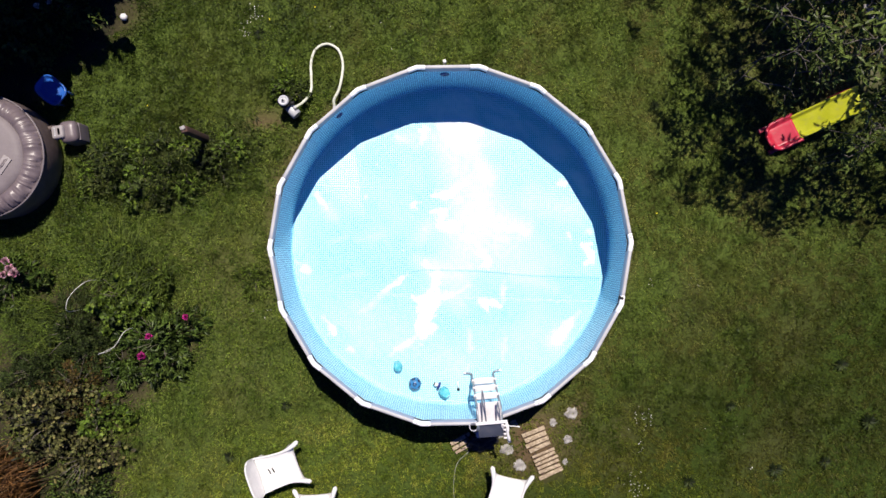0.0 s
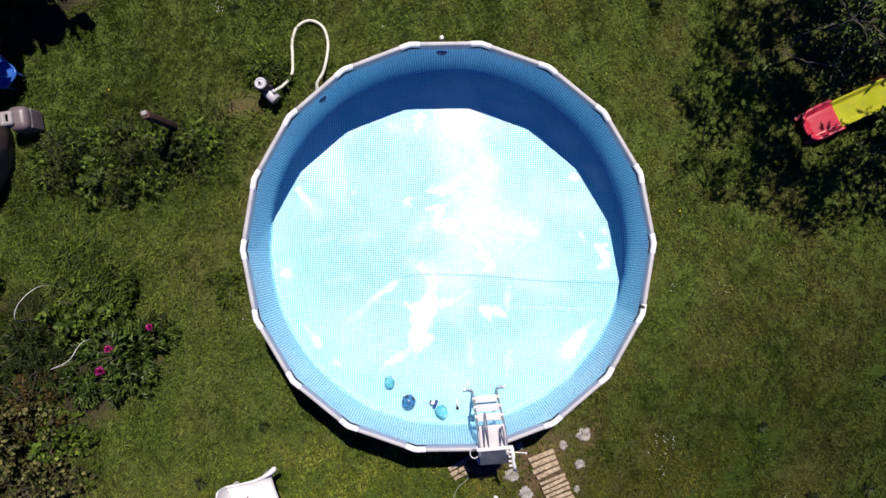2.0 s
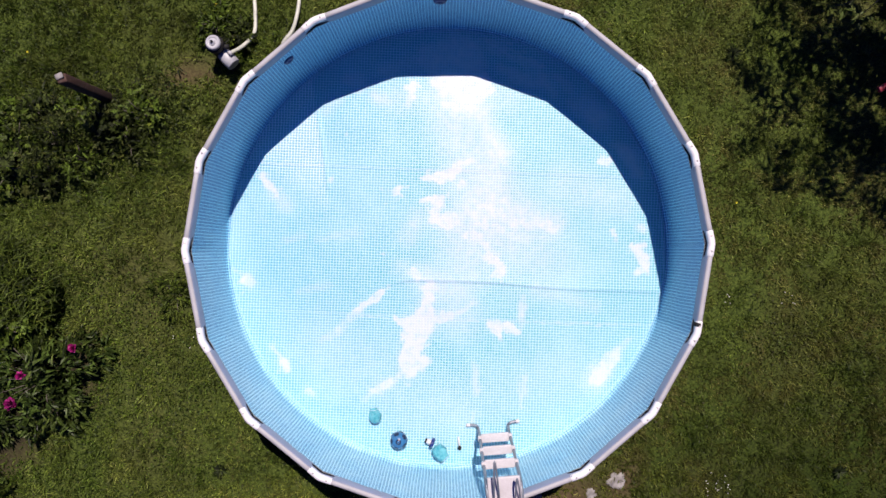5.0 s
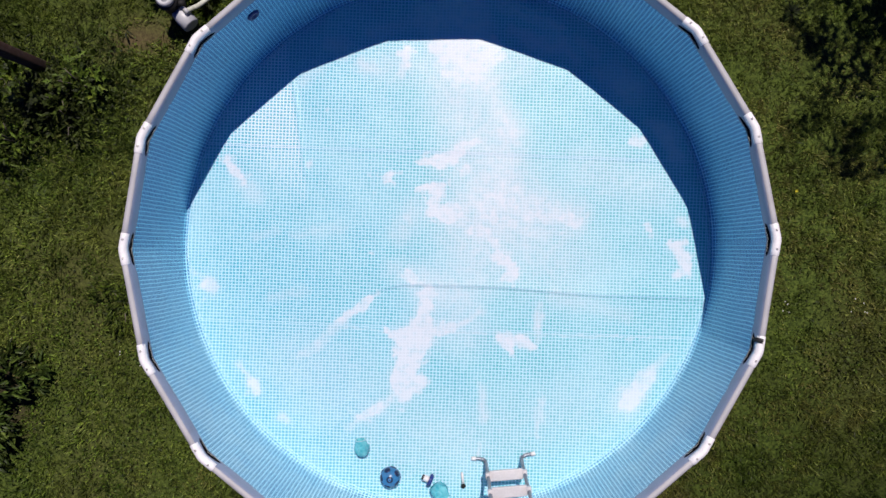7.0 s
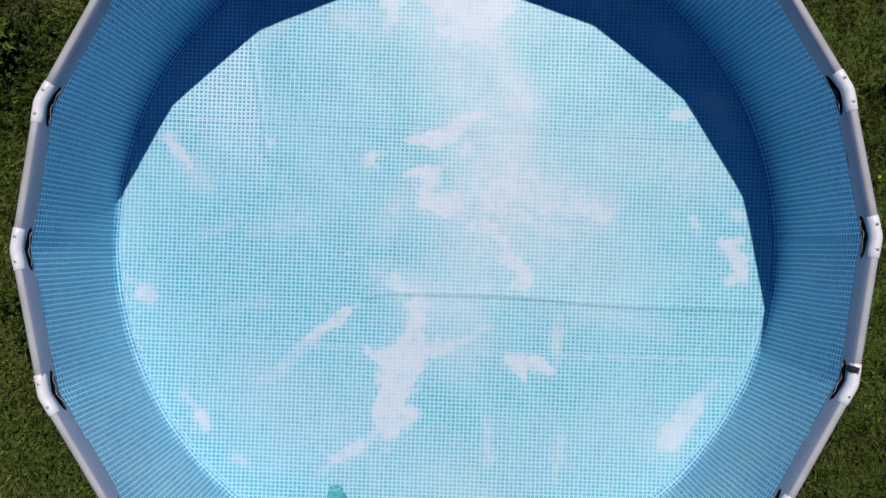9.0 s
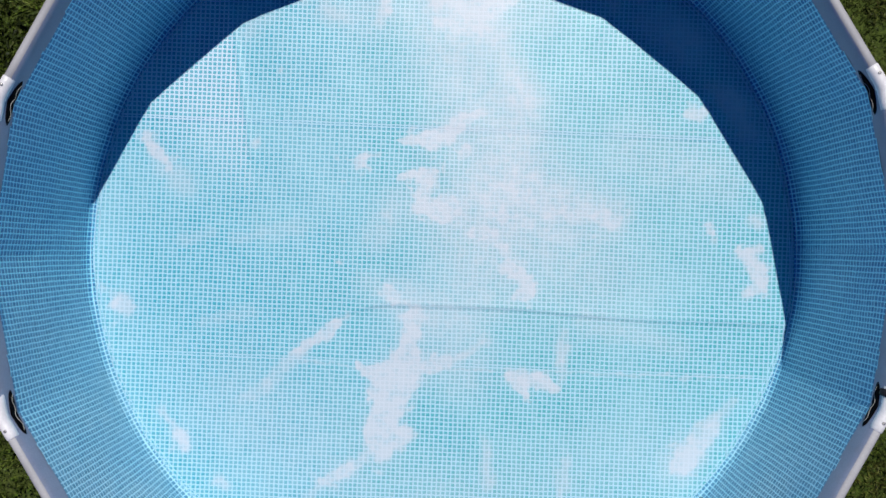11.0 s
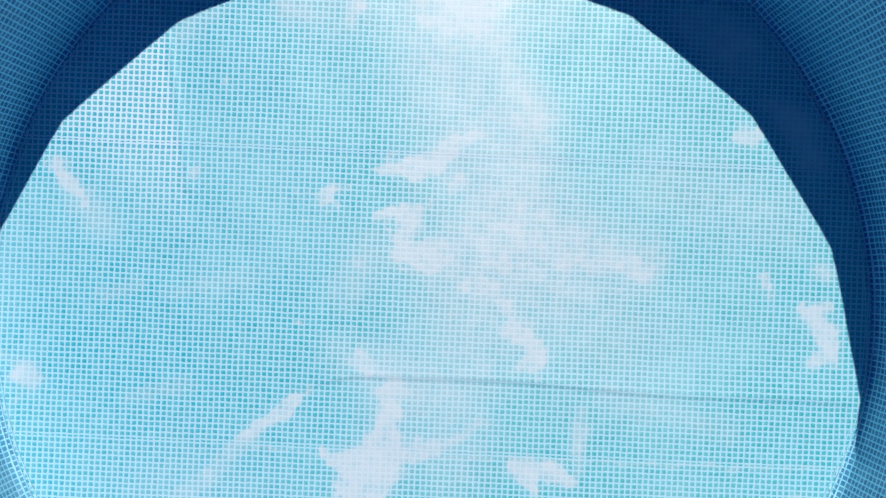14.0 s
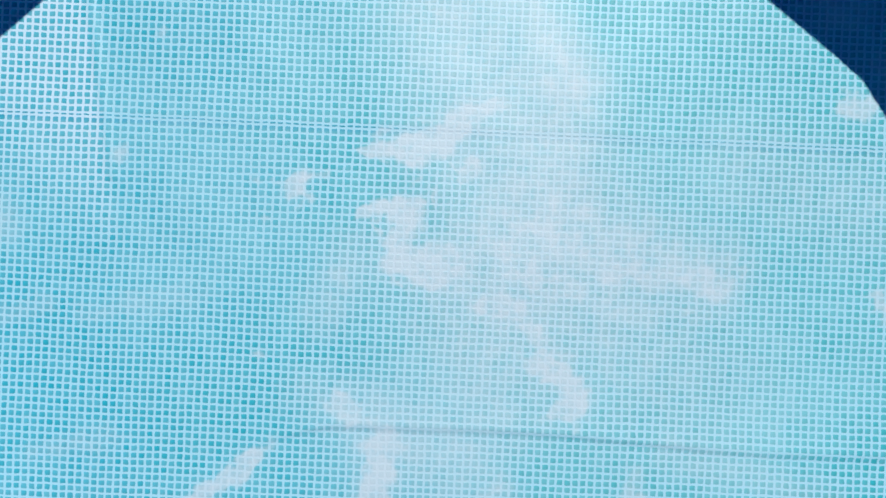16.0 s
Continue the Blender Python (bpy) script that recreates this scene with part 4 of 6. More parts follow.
first = [part("rim_joint", elbow(), JOINT, pool, "white plastic rim joint"), part("lacing_cord", lacing(), CANE, pool, "thin pale cord"), part("sleeve_opening", opening(), HOLE, pool, "dark slit in the vinyl sleeve"),
         part("pool_leg", leg(), RAIL, pool), part("foot_pad", foot_pad(), GREY, pool)]
rivets = []
for side in (0, -1):
    p = rim_point(side, 0.085 if side == 0 else 1 - 0.085, RIM_Z + 0.030)
    rivets.append(part("rivet", lathe([(0.008, -0.004), (0.008, 0.002), (0.004, 0.004), (0, 0.0045)], 10, tuple(p)), RIVET, first[0]))
for k in range(1, SIDES):
    m = pose(0, 0, 0, 0, 0, 20 * k)
    for o in first:
        c = new(o.name.split(".")[0], o.data)
        c.parent, c.matrix_basis = pool, m
        if "label" in o:
            c["label"] = o["label"]
        if o is first[0]:
            for rv in rivets:
                e = new("rivet", rv.data)
                e.parent = c

# fittings of the wall: two hose outlets and a cap by the rim
def wall_fitting(name, angle, z, mat, label, r=0.045):
    a = radians(angle)
    tilt = Matrix.Rotation(a, 4, "Z") @ Matrix.Rotation(radians(-90), 4, "Y")
    bm = lathe([(0.0, 0.012), (r * 0.45, 0.012), (r * 0.5, 0.022), (r * 0.85, 0.024), (r, 0.014), (r * 1.02, 0.0)], 20, (2.208 * math.cos(a), 2.208 * math.sin(a), z), tilt)
    return part(name, bm, mat, pool, label)


wall_fitting("inlet_fitting", 91.0, 0.82, NAVY, "dark blue plastic inlet with a grid", 0.06)
wall_fitting("outlet_fitting", 129.6, 0.80, NAVY, "dark blue plastic hose outlet", 0.05)
part("rail_strap", tubes([(2.131, -0.712, 1.046), (2.132, -0.708, 1.046), (2.138, -0.682, 1.046), (2.139, -0.678, 1.046)], [0.030, 0.0345, 0.0345, 0.030], 16), BLACK, pool, "black strap round a rim joint")
part("hose_end_cap", lathe([(0, 0.03), (0.02, 0.03), (0.025, 0.02), (0.025, -0.03)], 14, (-0.04, 2.315, 1.0)), WHITE, pool)

for r, z in ((2.160, 0.0215), (2.1795, 0.0235), (2.1985, 0.0300)):
    part("weld_seam", lathe([(r - 0.0022, z), (r - 0.0014, z + 0.002), (r + 0.0014, z + 0.003), (r + 0.0024, z + 0.0015)], 180), SEAM, pool, "pale welded seam")


# ---- the ladder over the rim ----
def pool_ladder():
    t = thing("pool_ladder", (0.468, -2.205, 0), 4.0, "white A-frame pool ladder with grey tubes, straddling the pool rim", "ladder")
    rise = 1.14
    for sx in (-0.148, 0.148):
        out = 1 if sx > 0 else -1
        inner = arc([(sx + out * 0.090, 0.445, 0.045), (sx + out * 0.025, 0.435, 0.05), (sx, 0.40, 0.09), (sx, 0.30, 0.55), (sx, 0.20, 1.02), (sx, 0.14, 1.09), (sx, 0.0, 1.12)], 6)
        part("inner_rail", tubes(inner, 0.0145, 10), STEEL, t, "grey steel tube")
        foot = tubes([(sx + out * 0.082, 0.4445, 0.045), (sx + out * 0.118, 0.447, 0.045)], 0.0175, 10)
        part("rubber_foot", foot, WHITE, t, "white end cap")
        outer = [(sx, 0.0, 1.12), (sx * 1.04, -0.08, 1.10), (sx * 1.15, -0.40, 0.02)]
        part("outer_rail", tubes(outer, 0.019, 10), WHITE if sx > 0 else STEEL, t)
        top = 0.43 if sx < 0 else 0.27
        c = sx * (0.48 if sx < 0 else 0.70)
        hand = arc([(c - 0.028, 0.01, 1.135), (c - 0.016, top * 0.6, 1.24), (c, top, 1.27), (c + 0.014, top * 0.6, 1.24), (c + 0.022, 0.01, 1.135)], 6)
        part("hand_hoop", tubes(hand, 0.008, 8), STEEL, t, "thin dark grey hoop")
    for i, z in enumerate((0.27, 0.52, 0.77)):
        y = 0.36 - (z - 0.27) * 0.205
        bm = slab((0.268, 0.085, 0.03), (0, y, z), (0, 0, 0), 0.009, 3)
        st = part("step", bm, STEP, t, "white ribbed plastic step")
        for s in (-1, 1):
            part("step_socket", slab((0.04, 0.06, 0.045), (s * 0.148, y, z), (0, 0, 0), 0.01, 2), STEP, st)
    part("platform", slab((0.282, 0.25, 0.035), (0.0, 0.125, 1.115), (0, 0, 0), 0.012, 3), STEP, t, "white plastic top platform")
    part("top_bar", slab((0.40, 0.04, 0.04), (0.015, -0.005, 1.14), (0, 0, 0), 0.016, 3), WHITE, t)
    part("guard_panel", slab((0.34, 0.02, 0.25), (0.015, -0.10, 1.068), (-60, 0, 0), 0.006, 2), SLATE, t, "dark grey guard panel")
    for z in (0.25, 0.50, 0.75):
        part("outer_step", slab((0.34, 0.08, 0.03), (0, -0.15 - (1.14 - z) * 0.235, z), (0, 0, 0), 0.009, 2), STEP, t)
    part("locking_arm", tubes([(0.20, -0.02, 1.14), (0.21, -0.10, 1.125), (0.205, -0.16, 1.11), (0.215, -0.22, 1.09), (0.225, -0.29, 1.04)], [0.02, 0.022, 0.017, 0.022, 0.02], 8), WHITE, t)
    for k in range(4):
        part("tread_edge", slab((0.06, 0.026, 0.03), (0.185, -0.06 - 0.055 * k, 1.125 - 0.018 * k), (-18, 0, 0), 0.008, 2), STEP, t)
    loop = [(-0.215 + 0.045 * math.cos(0.4 * k), -0.03 + 0.05 * math.sin(0.4 * k), 1.13 + 0.004 * k) for k in range(15)]
    part("rope_loop", tubes(loop, 0.007, 6), GREY, t, "pale rope loop")
    part("release_knob", tubes([(0.19, -0.06, 1.12), (0.34, -0.09, 1.10), (0.36, -0.095, 1.10)], [0.006, 0.006, 0.015], 8), WHITE, t)
    return t


pool_ladder()


# ---- toys on the pool floor ----
def ball(name, at, r, mat, label, ribs=0, spots=None):
    t = thing(name, at, 20, label, "ball")
    prof = [(max(0.0, r * math.sin(math.pi * k / 16)), r - r * math.cos(math.pi * k / 16)) for k in range(17)]
    bm = lathe(prof, 60 if ribs else 28)
    if ribs:
        for v in bm.verts:
            a = math.atan2(v.co.y, v.co.x)
            f = 0.88 + 0.18 * abs(math.cos(0.5 * ribs * a + 1.1 * v.co.z / r)) ** 0.7
            v.co.x, v.co.y, v.co.z = v.co.x * f, v.co.y * f, v.co.z * (0.9 + 0.1 * f) + 0.10 * v.co.x
    sh = part("shell", bm, mat, t)
    if spots:
        for th, ph in [(0, 0)] + [(62, 72 * k + 15) for k in range(5)] + [(100, 72 * k + 51) for k in range(5)]:
            d = Vector((math.sin(radians(th)) * math.cos(radians(ph)), math.sin(radians(th)) * math.sin(radians(ph)), math.cos(radians(th))))
            m = d.to_track_quat("Z", "Y").to_matrix().to_4x4()
            pa = part("patch", lathe([(0, r * 0.030), (r * 0.20, r * 0.012), (r * 0.33, -r * 0.045), (r * 0.34, -r * 0.10)], 14, tuple(Vector((0, 0, r)) + d * r), m), spots, sh)
            if th == 0:
                part("patch_ring", lathe([(r * 0.06, r * 0.02), (r * 0.09, r * 0.05), (r * 0.13, r * 0.05), (r * 0.16, r * 0.01)], 14, tuple(Vector((0, 0, r)) + d * r), m), mat, pa)
    return t


ball("toy_football", (-0.50, -1.90, 0.03), 0.084, BALLBLUE, "blue toy football with dark patches on the pool floor", 0, INK)


def swirl_pot(at, turn, r, long, label):
    """A squat twisted pot lying on its side: fluted belly, narrow neck, pale rolled lip."""
    t = thing("cyan_pot", at, turn, label, "pot", "pots on the pool floor")
    prof = [(0.0, 0.0), (0.45, 0.02), (0.80, 0.14), (0.97, 0.34), (1.0, 0.52), (0.92, 0.70), (0.74, 0.84), (0.60, 0.92), (0.60, 1.0)]
    bm = lathe([(r * a, long * b) for a, b in prof], 56)
    for v in bm.verts:
        a, k = math.atan2(v.co.y, v.co.x), v.co.z / long
        f = 1 - 0.26 * abs(math.sin(3.5 * a + 3.0 * k)) ** 0.6 * math.sin(math.pi * min(1, k * 1.05)) ** 0.5
        v.co.x, v.co.y = v.co.x * f, v.co.y * f
    lie = Matrix.Translation((0, 0, r * 0.95)) @ Matrix.Rotation(radians(82), 4, "X") @ Matrix.Translation((0, 0, -long / 2))
    bmesh.ops.transform(bm, matrix=lie, verts=bm.verts)
    body = part("belly", bm, CYAN, t)
    part("lip", lathe([(r * 0.58, long * 0.97), (r * 0.64, long * 0.975), (r * 0.66, long), (r * 0.60, long * 1.02), (r * 0.50, long * 1.01)], 28, (0, 0, 0), lie), PALECYAN, body, "pale rolled lip")
    part("mouth", lathe([(0, long * 0.93), (r * 0.52, long * 0.95), (r * 0.55, long * 1.0)], 24, (0, 0, 0), lie), CYAN, body, "shaded open mouth")
    return t


swirl_pot((-0.735, -1.662, 0.03), 186, 0.068, 0.140, "cyan fluted plastic pot lying on the pool floor")
swirl_pot((-0.095, -2.03, 0.03), 40, 0.080, 0.155, "cyan fluted plastic pot beside a chlorine float")


def chlorine_float():
    t = thing("chlorine_float", (-0.185, -1.935, 0.03), -25, "small white and navy chlorine dispenser lying on its side", "dispenser")
    lie = Matrix.Rotation(radians(90), 4, "Y")
    part("collar", lathe([(0, 0.0), (0.052, 0.0), (0.055, 0.012), (0.045, 0.03), (0, 0.03)], 24, (0.0, 0, 0.055), lie), NAVY, t, "navy disc")
    part("canister", lathe([(0, 0), (0.026, 0.0), (0.027, 0.035), (0.022, 0.045), (0, 0.045)], 20, (-0.045, 0, 0.055), lie), WHITE, t)
    part("cap", lathe([(0, 0), (0.02, 0.0), (0.022, 0.014), (0, 0.016)], 20, (-0.060, 0, 0.055), lie), BLACK, t, "small black cap")


def thermometer():
    t = thing("pool_thermometer", (0.10, -1.985, 0.03), 5, "white stick thermometer with a dark float end", "thermometer")
    part("stem", tubes([(0, 0.095, 0.02), (0, 0.0, 0.02)], [0.010, 0.012], 10), WHITE, t)
    part("float_end", lathe([(0, -0.012), (0.018, -0.008), (0.021, 0.006), (0.013, 0.016), (0, 0.018)], 16, (0, -0.015, 0.025)), BLACK, t)


chlorine_float()
thermometer()


# ---- pump and hose ----
def filter_pump():
    t = thing("filter_pump", (-2.205, 1.985, 0), 0, "black and grey pool filter pump standing on the grass", "pump")
    part("filter_canister", lathe([(0, 0), (0.085, 0.0), (0.09, 0.02), (0.08, 0.05), (0.08, 0.31), (0.088, 0.32), (0.088, 0.35), (0.05, 0.36), (0, 0.36)], 28), BLACK, t, "black filter canister")
    lid = part("canister_lid", lathe([(0.070, 0.355), (0.074, 0.38), (0.062, 0.40), (0.050, 0.402), (0.046, 0.39), (0.03, 0.39), (0.026, 0.412), (0, 0.415)], 28), GREY, t, "pale grey ring lid")
    part("vent_screw", lathe([(0.012, 0.41), (0.012, 0.43), (0, 0.432)], 10), BLACK, lid)
    bm = tubes([(0.04, -0.05, 0.20), (0.075, -0.09, 0.20), (0.145, -0.165, 0.20), (0.15, -0.17, 0.20)], [0.062, 0.07, 0.07, 0.054], 20)
    part("motor", bm, GREY, t, "grey motor housing")
    part("motor_foot", slab((0.11, 0.14, 0.14), (0.085, -0.11, 0.07), (0, 0, 40), 0.02), BLACK, t)
    part("hose_port", tubes([(0.07, -0.02, 0.3), (0.13, -0.02, 0.3)], 0.026, 12), BLACK, t)
    return t


def pool_hose():
    pts = arc([(-2.08, 1.90, 0.29), (-1.97, 2.00, 0.20), (-1.89, 2.17, 0.07), (-1.885, 2.38, 0.04), (-1.885, 2.58, 0.04), (-1.82, 2.76, 0.04), (-1.665, 2.835, 0.04), (-1.51, 2.76, 0.04), (-1.445, 2.58, 0.04), (-1.455, 2.38, 0.06), (-1.49, 2.16, 0.16), (-1.52, 1.98, 0.40), (-1.46, 1.80, 0.74)], 22)
    t = thing("pool_hose", (0, 0, 0), 0, "pale corrugated pool hose looping over the grass", "hose")
    part("corrugated_tube", tubes(pts, 0.0192, 10, wave=0.07), HOSE, t)
    for p, q in ((pts[0], pts[3]), (pts[-1], pts[-4])):
        part("hose_cuff", tubes([p, q], 0.026, 10), GREY, t)


filter_pump()
pool_hose()


# ---- white garden chairs by the pool ----
def sheet(fn, nu, nv, thick=0.006):
    """A curved shell: fn(u, v) gives the place for u, v from 0 to 1; thickened downwards along its normals."""
    bm = bmesh.new()
    g = [[Vector(fn(i / nu, j / nv)) for j in range(nv + 1)] for i in range(nu + 1)]
    top, low = [], []
    for i in range(nu + 1):
        a, b = [], []
        for j in range(nv + 1):
            du = g[min(i + 1, nu)][j] - g[max(i - 1, 0)][j]
            dv = g[i][min(j + 1, nv)] - g[i][max(j - 1, 0)]
            n = du.cross(dv)
            n = n.normalized() if n.length > 1e-9 else Vector((0, 0, 1))
            a.append(bm.verts.new(g[i][j]))
            b.append(bm.verts.new(g[i][j] - n * thick))
        top.append(a)
        low.append(b)
    for i in range(nu):
        for j in range(nv):
            bm.faces.new((top[i][j], top[i + 1][j], top[i + 1][j + 1], top[i][j + 1]))
            bm.faces.new((low[i][j], low[i][j + 1], low[i + 1][j + 1], low[i + 1][j]))
    for i in range(nu):
        for j in (0, nv):
            bm.faces.new((top[i][j], top[i + 1][j], low[i + 1][j], low[i][j]))
    for j in range(nv):
        for i in (0, nu):
            bm.faces.new((top[i][j], top[i][j + 1], low[i][j + 1], low[i][j]))
    return bm


def garden_chair(at, turn, label):
    """A low one-piece plastic chair with flared front corners; it faces its own +y."""
    t = thing("garden_chair", at, turn, label, "chair", "chairs by the pool")

    def seat(u, v):
        e = 2 * u - 1
        half = 0.244 - 0.034 * math.sin(2.67 * v) + 0.045 * (max(0, v - 0.6) / 0.4) ** 2
        front = 0.415 - 0.085 * (1 - e ** 6) - 0.025 * (1 - e * e)
        y = -0.235 + (front + 0.235) * v
        return (half * e, y, 0.37 + 0.05 * v + 0.06 * abs(e) ** 3 * (0.5 + 0.5 * v) - 0.07 * max(0, v - 0.85) / 0.15 * (1 - abs(e) ** 6))

    def back(u, v):
        e = 2 * u - 1
        return ((0.242 + 0.02 * math.sin(2.2 * v) - 0.02 * v ** 8) * e, -0.232 - 0.03 * v - 0.025 * (1 - e ** 4) * v, 0.372 + 0.32 * v + 0.06 * abs(e) ** 3 * 0.5 * (1 - v) - 0.04 * e ** 6 * v ** 2)

    part("seat", sheet(seat, 24, 20, 0.010), WHITE, t)
    part("backrest", sheet(back, 24, 14, 0.010), WHITE, t)
    for s in (-1, 1):
        part("front_leg", sheet(lambda u, v, s=s: (s * (0.205 - 0.03 * v) + (u - 0.5) * 0.06 * s, 0.235 - 0.075 * v - 0.03 * math.cos(2 * math.pi * (u - 0.5)), 0.42 * (1 - v)), 6, 8, 0.007), WHITE, t)
        part("back_leg", sheet(lambda u, v, s=s: (s * (0.18 - 0.02 * v) + (u - 0.5) * 0.06 * s, -0.225 + 0.01 * v + 0.02 * math.cos(2 * math.pi * (u - 0.5)), 0.40 * (1 - v)), 6, 8, 0.007), WHITE, t)
        run = [back(0.5 + 0.5 * s, 1 - v / 7) for v in range(8)] + [seat(0.5 + 0.5 * s, v / 12) for v in range(1, 13)]
        run.append((run[-1][0] + 0.012 * s, run[-1][1] + 0.018, run[-1][2] - 0.008))
        part("side_lip", tubes(run, [0.015] * 15 + [0.018, 0.023, 0.028, 0.032, 0.031, 0.014], 10), WHITE, t)
    part("top_lip", tubes([back(k / 16, 1.0) for k in range(17)], 0.013, 8), WHITE, t)
    for s in (-0.012, 0.022):
        part("slot", slab((0.075, 0.014, 0.008), (-0.01, -0.06 + s * 1.6, 0.392), (5, 0, 12), 0.002), HOLE, t, "dark drain slot")
    return t


garden_chair((-2.385, -2.985, 0), 18.7 - 90, "white one-piece plastic garden armchair on the lawn, facing the pool")
garden_chair((-1.82, -3.64, 0), 3.0, "white plastic garden armchair standing close behind another")
garden_chair((0.695, -3.44, 0), -14.0, "white plastic garden armchair beside the stepping stones")


# ---- boards and slabs at the foot of the ladder ----
def duckboard(at, turn, slats, width, label):
    t = thing("wooden_duckboard", at, turn, label, "duckboard", "boards by the ladder")
    y = 0.0
    for w in slats:
        part("slat", slab((width * random.uniform(0.92, 1.04), w - 0.02, 0.02), (random.uniform(-0.012, 0.012), y - w / 2, 0.045), (random.uniform(-4, 4), random.uniform(-2, 2), random.uniform(-3, 3)), 0.004), WOOD, t)
        y -= w
    for s in (-0.32, 0.32):
        part("runner", slab((0.04, -y, 0.034), (s * width, y / 2, 0.017), (0, 0, 0), 0.004), OLDWOOD, t)
    return t


duckboard((1.115, -2.575, 0), 21.0, (0.075, 0.08, 0.075, 0.075), 0.33, "weathered wooden board with broad slats on the grass")
duckboard((1.255, -2.880, 0), 21.5, (0.055, 0.06, 0.055, 0.06, 0.065, 0.075), 0.35, "weathered wooden slatted board on the grass")
duckboard((0.10, -2.66, 0), 28.0, (0.075, 0.07, 0.06), 0.30, "weathered wooden board under the pool ladder")


def stepping_stone(at, r, seed):
    bm = bmesh.new()
    n = 22
    rings = []
    for rr, z in ((0.0, 0.014), (0.55, 0.016), (0.88, 0.012), (1.0, 0.002), (1.02, -0.02)):
        ring = []
        for k in range(n):
            a = 2 * math.pi * k / n
            f = 0.88 + 0.5 * noise.noise((math.cos(a) * 1.4, math.sin(a) * 1.4, seed)) + 0.22 * noise.noise((math.cos(a) * 4, math.sin(a) * 4, seed))
            ring.append(bm.verts.new((r * rr * f * math.cos(a), 0.85 * r * rr * f * math.sin(a), z * 0.8 + 0.002 * noise.noise((rr * 3 + a, seed, 1)))))
            if rr == 0:
                break
        rings.append(ring)
    for a, b in zip(rings, rings[1:]):
        for k in range(n):
            q = [a[k % len(a)], a[(k + 1) % len(a)], b[(k + 1) % n], b[k]]
            q = [v for i, v in enumerate(q) if v not in q[:i]]
            bm.faces.new(q)
    ob = part("stepping_stone", bm, STONE)
    ob.matrix_basis = pose(*at, 0, 0, 0)
    tagged(ob, "rough pale concrete slab sunk in worn grass", "stone", "stepping stones")


for i, (x, y, r) in enumerate(((1.68, -2.37, 0.125), (1.42, -2.50, 0.075), (1.62, -2.73, 0.085), (0.77, -2.86, 0.12), (0.94, -3.09, 0.12), (1.57, -3.05, 0.06), (0.70, -2.62, 0.10), (0.86, -2.50, 0.08))):
    stepping_stone((x, y, 0), 0.88 * r, 4.3 * i + 1)

for i, (x, y, r) in enumerate(((6.02, 3.18, 0.20), (6.22, 2.95, 0.16), (5.85, 3.45, 0.14))):
    stepping_stone((x, y, 0.06), r, 60 + 3.1 * i)

hose_line = thing("garden_cable", (0, 0, 0), 0, "thin pale garden cable lying on the lawn", "cable")
part("cable_line", tubes(arc([(0.33, -2.62, 0.03), (0.24, -2.86, 0.03), (0.08, -3.02, 0.03), (0.02, -3.25, 0.03), (0.03, -3.6, 0.03), (0.2, -4.2, 0.03)], 8), 0.0045, 6), CORD, hose_line)

fallen = thing("black_bag", (0.42, -2.72, 0), 10, "crumpled black bag with straps under the ladder", "bag")
bm = bmesh.new()
bmesh.ops.create_icosphere(bm, subdivisions=4, radius=1)
for v in bm.verts:
    p = v.co.copy()
    f = 1 + 0.35 * noise.noise(p * 2.3) + 0.15 * noise.noise(p * 6)
    v.co = Vector((p.x * 0.20 * f, p.y * 0.13 * f, max(0.0, 0.07 + p.z * 0.09 * f)))
part("bag_body", bm, BLACK, fallen)
part("bag_strap", tubes(arc([(-0.14, 0.02, 0.1), (-0.22, 0.12, 0.05), (-0.20, 0.02, 0.03), (-0.26, -0.10, 0.02), (-0.12, -0.08, 0.05)], 6), 0.012, 6), BLACK, fallen)

# ---- the old post ----
post = thing("wooden_post", (-3.33, 1.52, 0), 0, "old dark wooden post with a pale cap among weeds", "post")
part("shaft", slab((0.085, 0.08, 1.00), (0, 0, 0.50), (1, 0, 12), 0.012), OLDWOOD, post)
part("post_cap", slab((0.072, 0.05, 0.02), (-0.012, 0.008, 1.008), (8, -9, 20), 0.008), STONE, post, "pale worn cap")


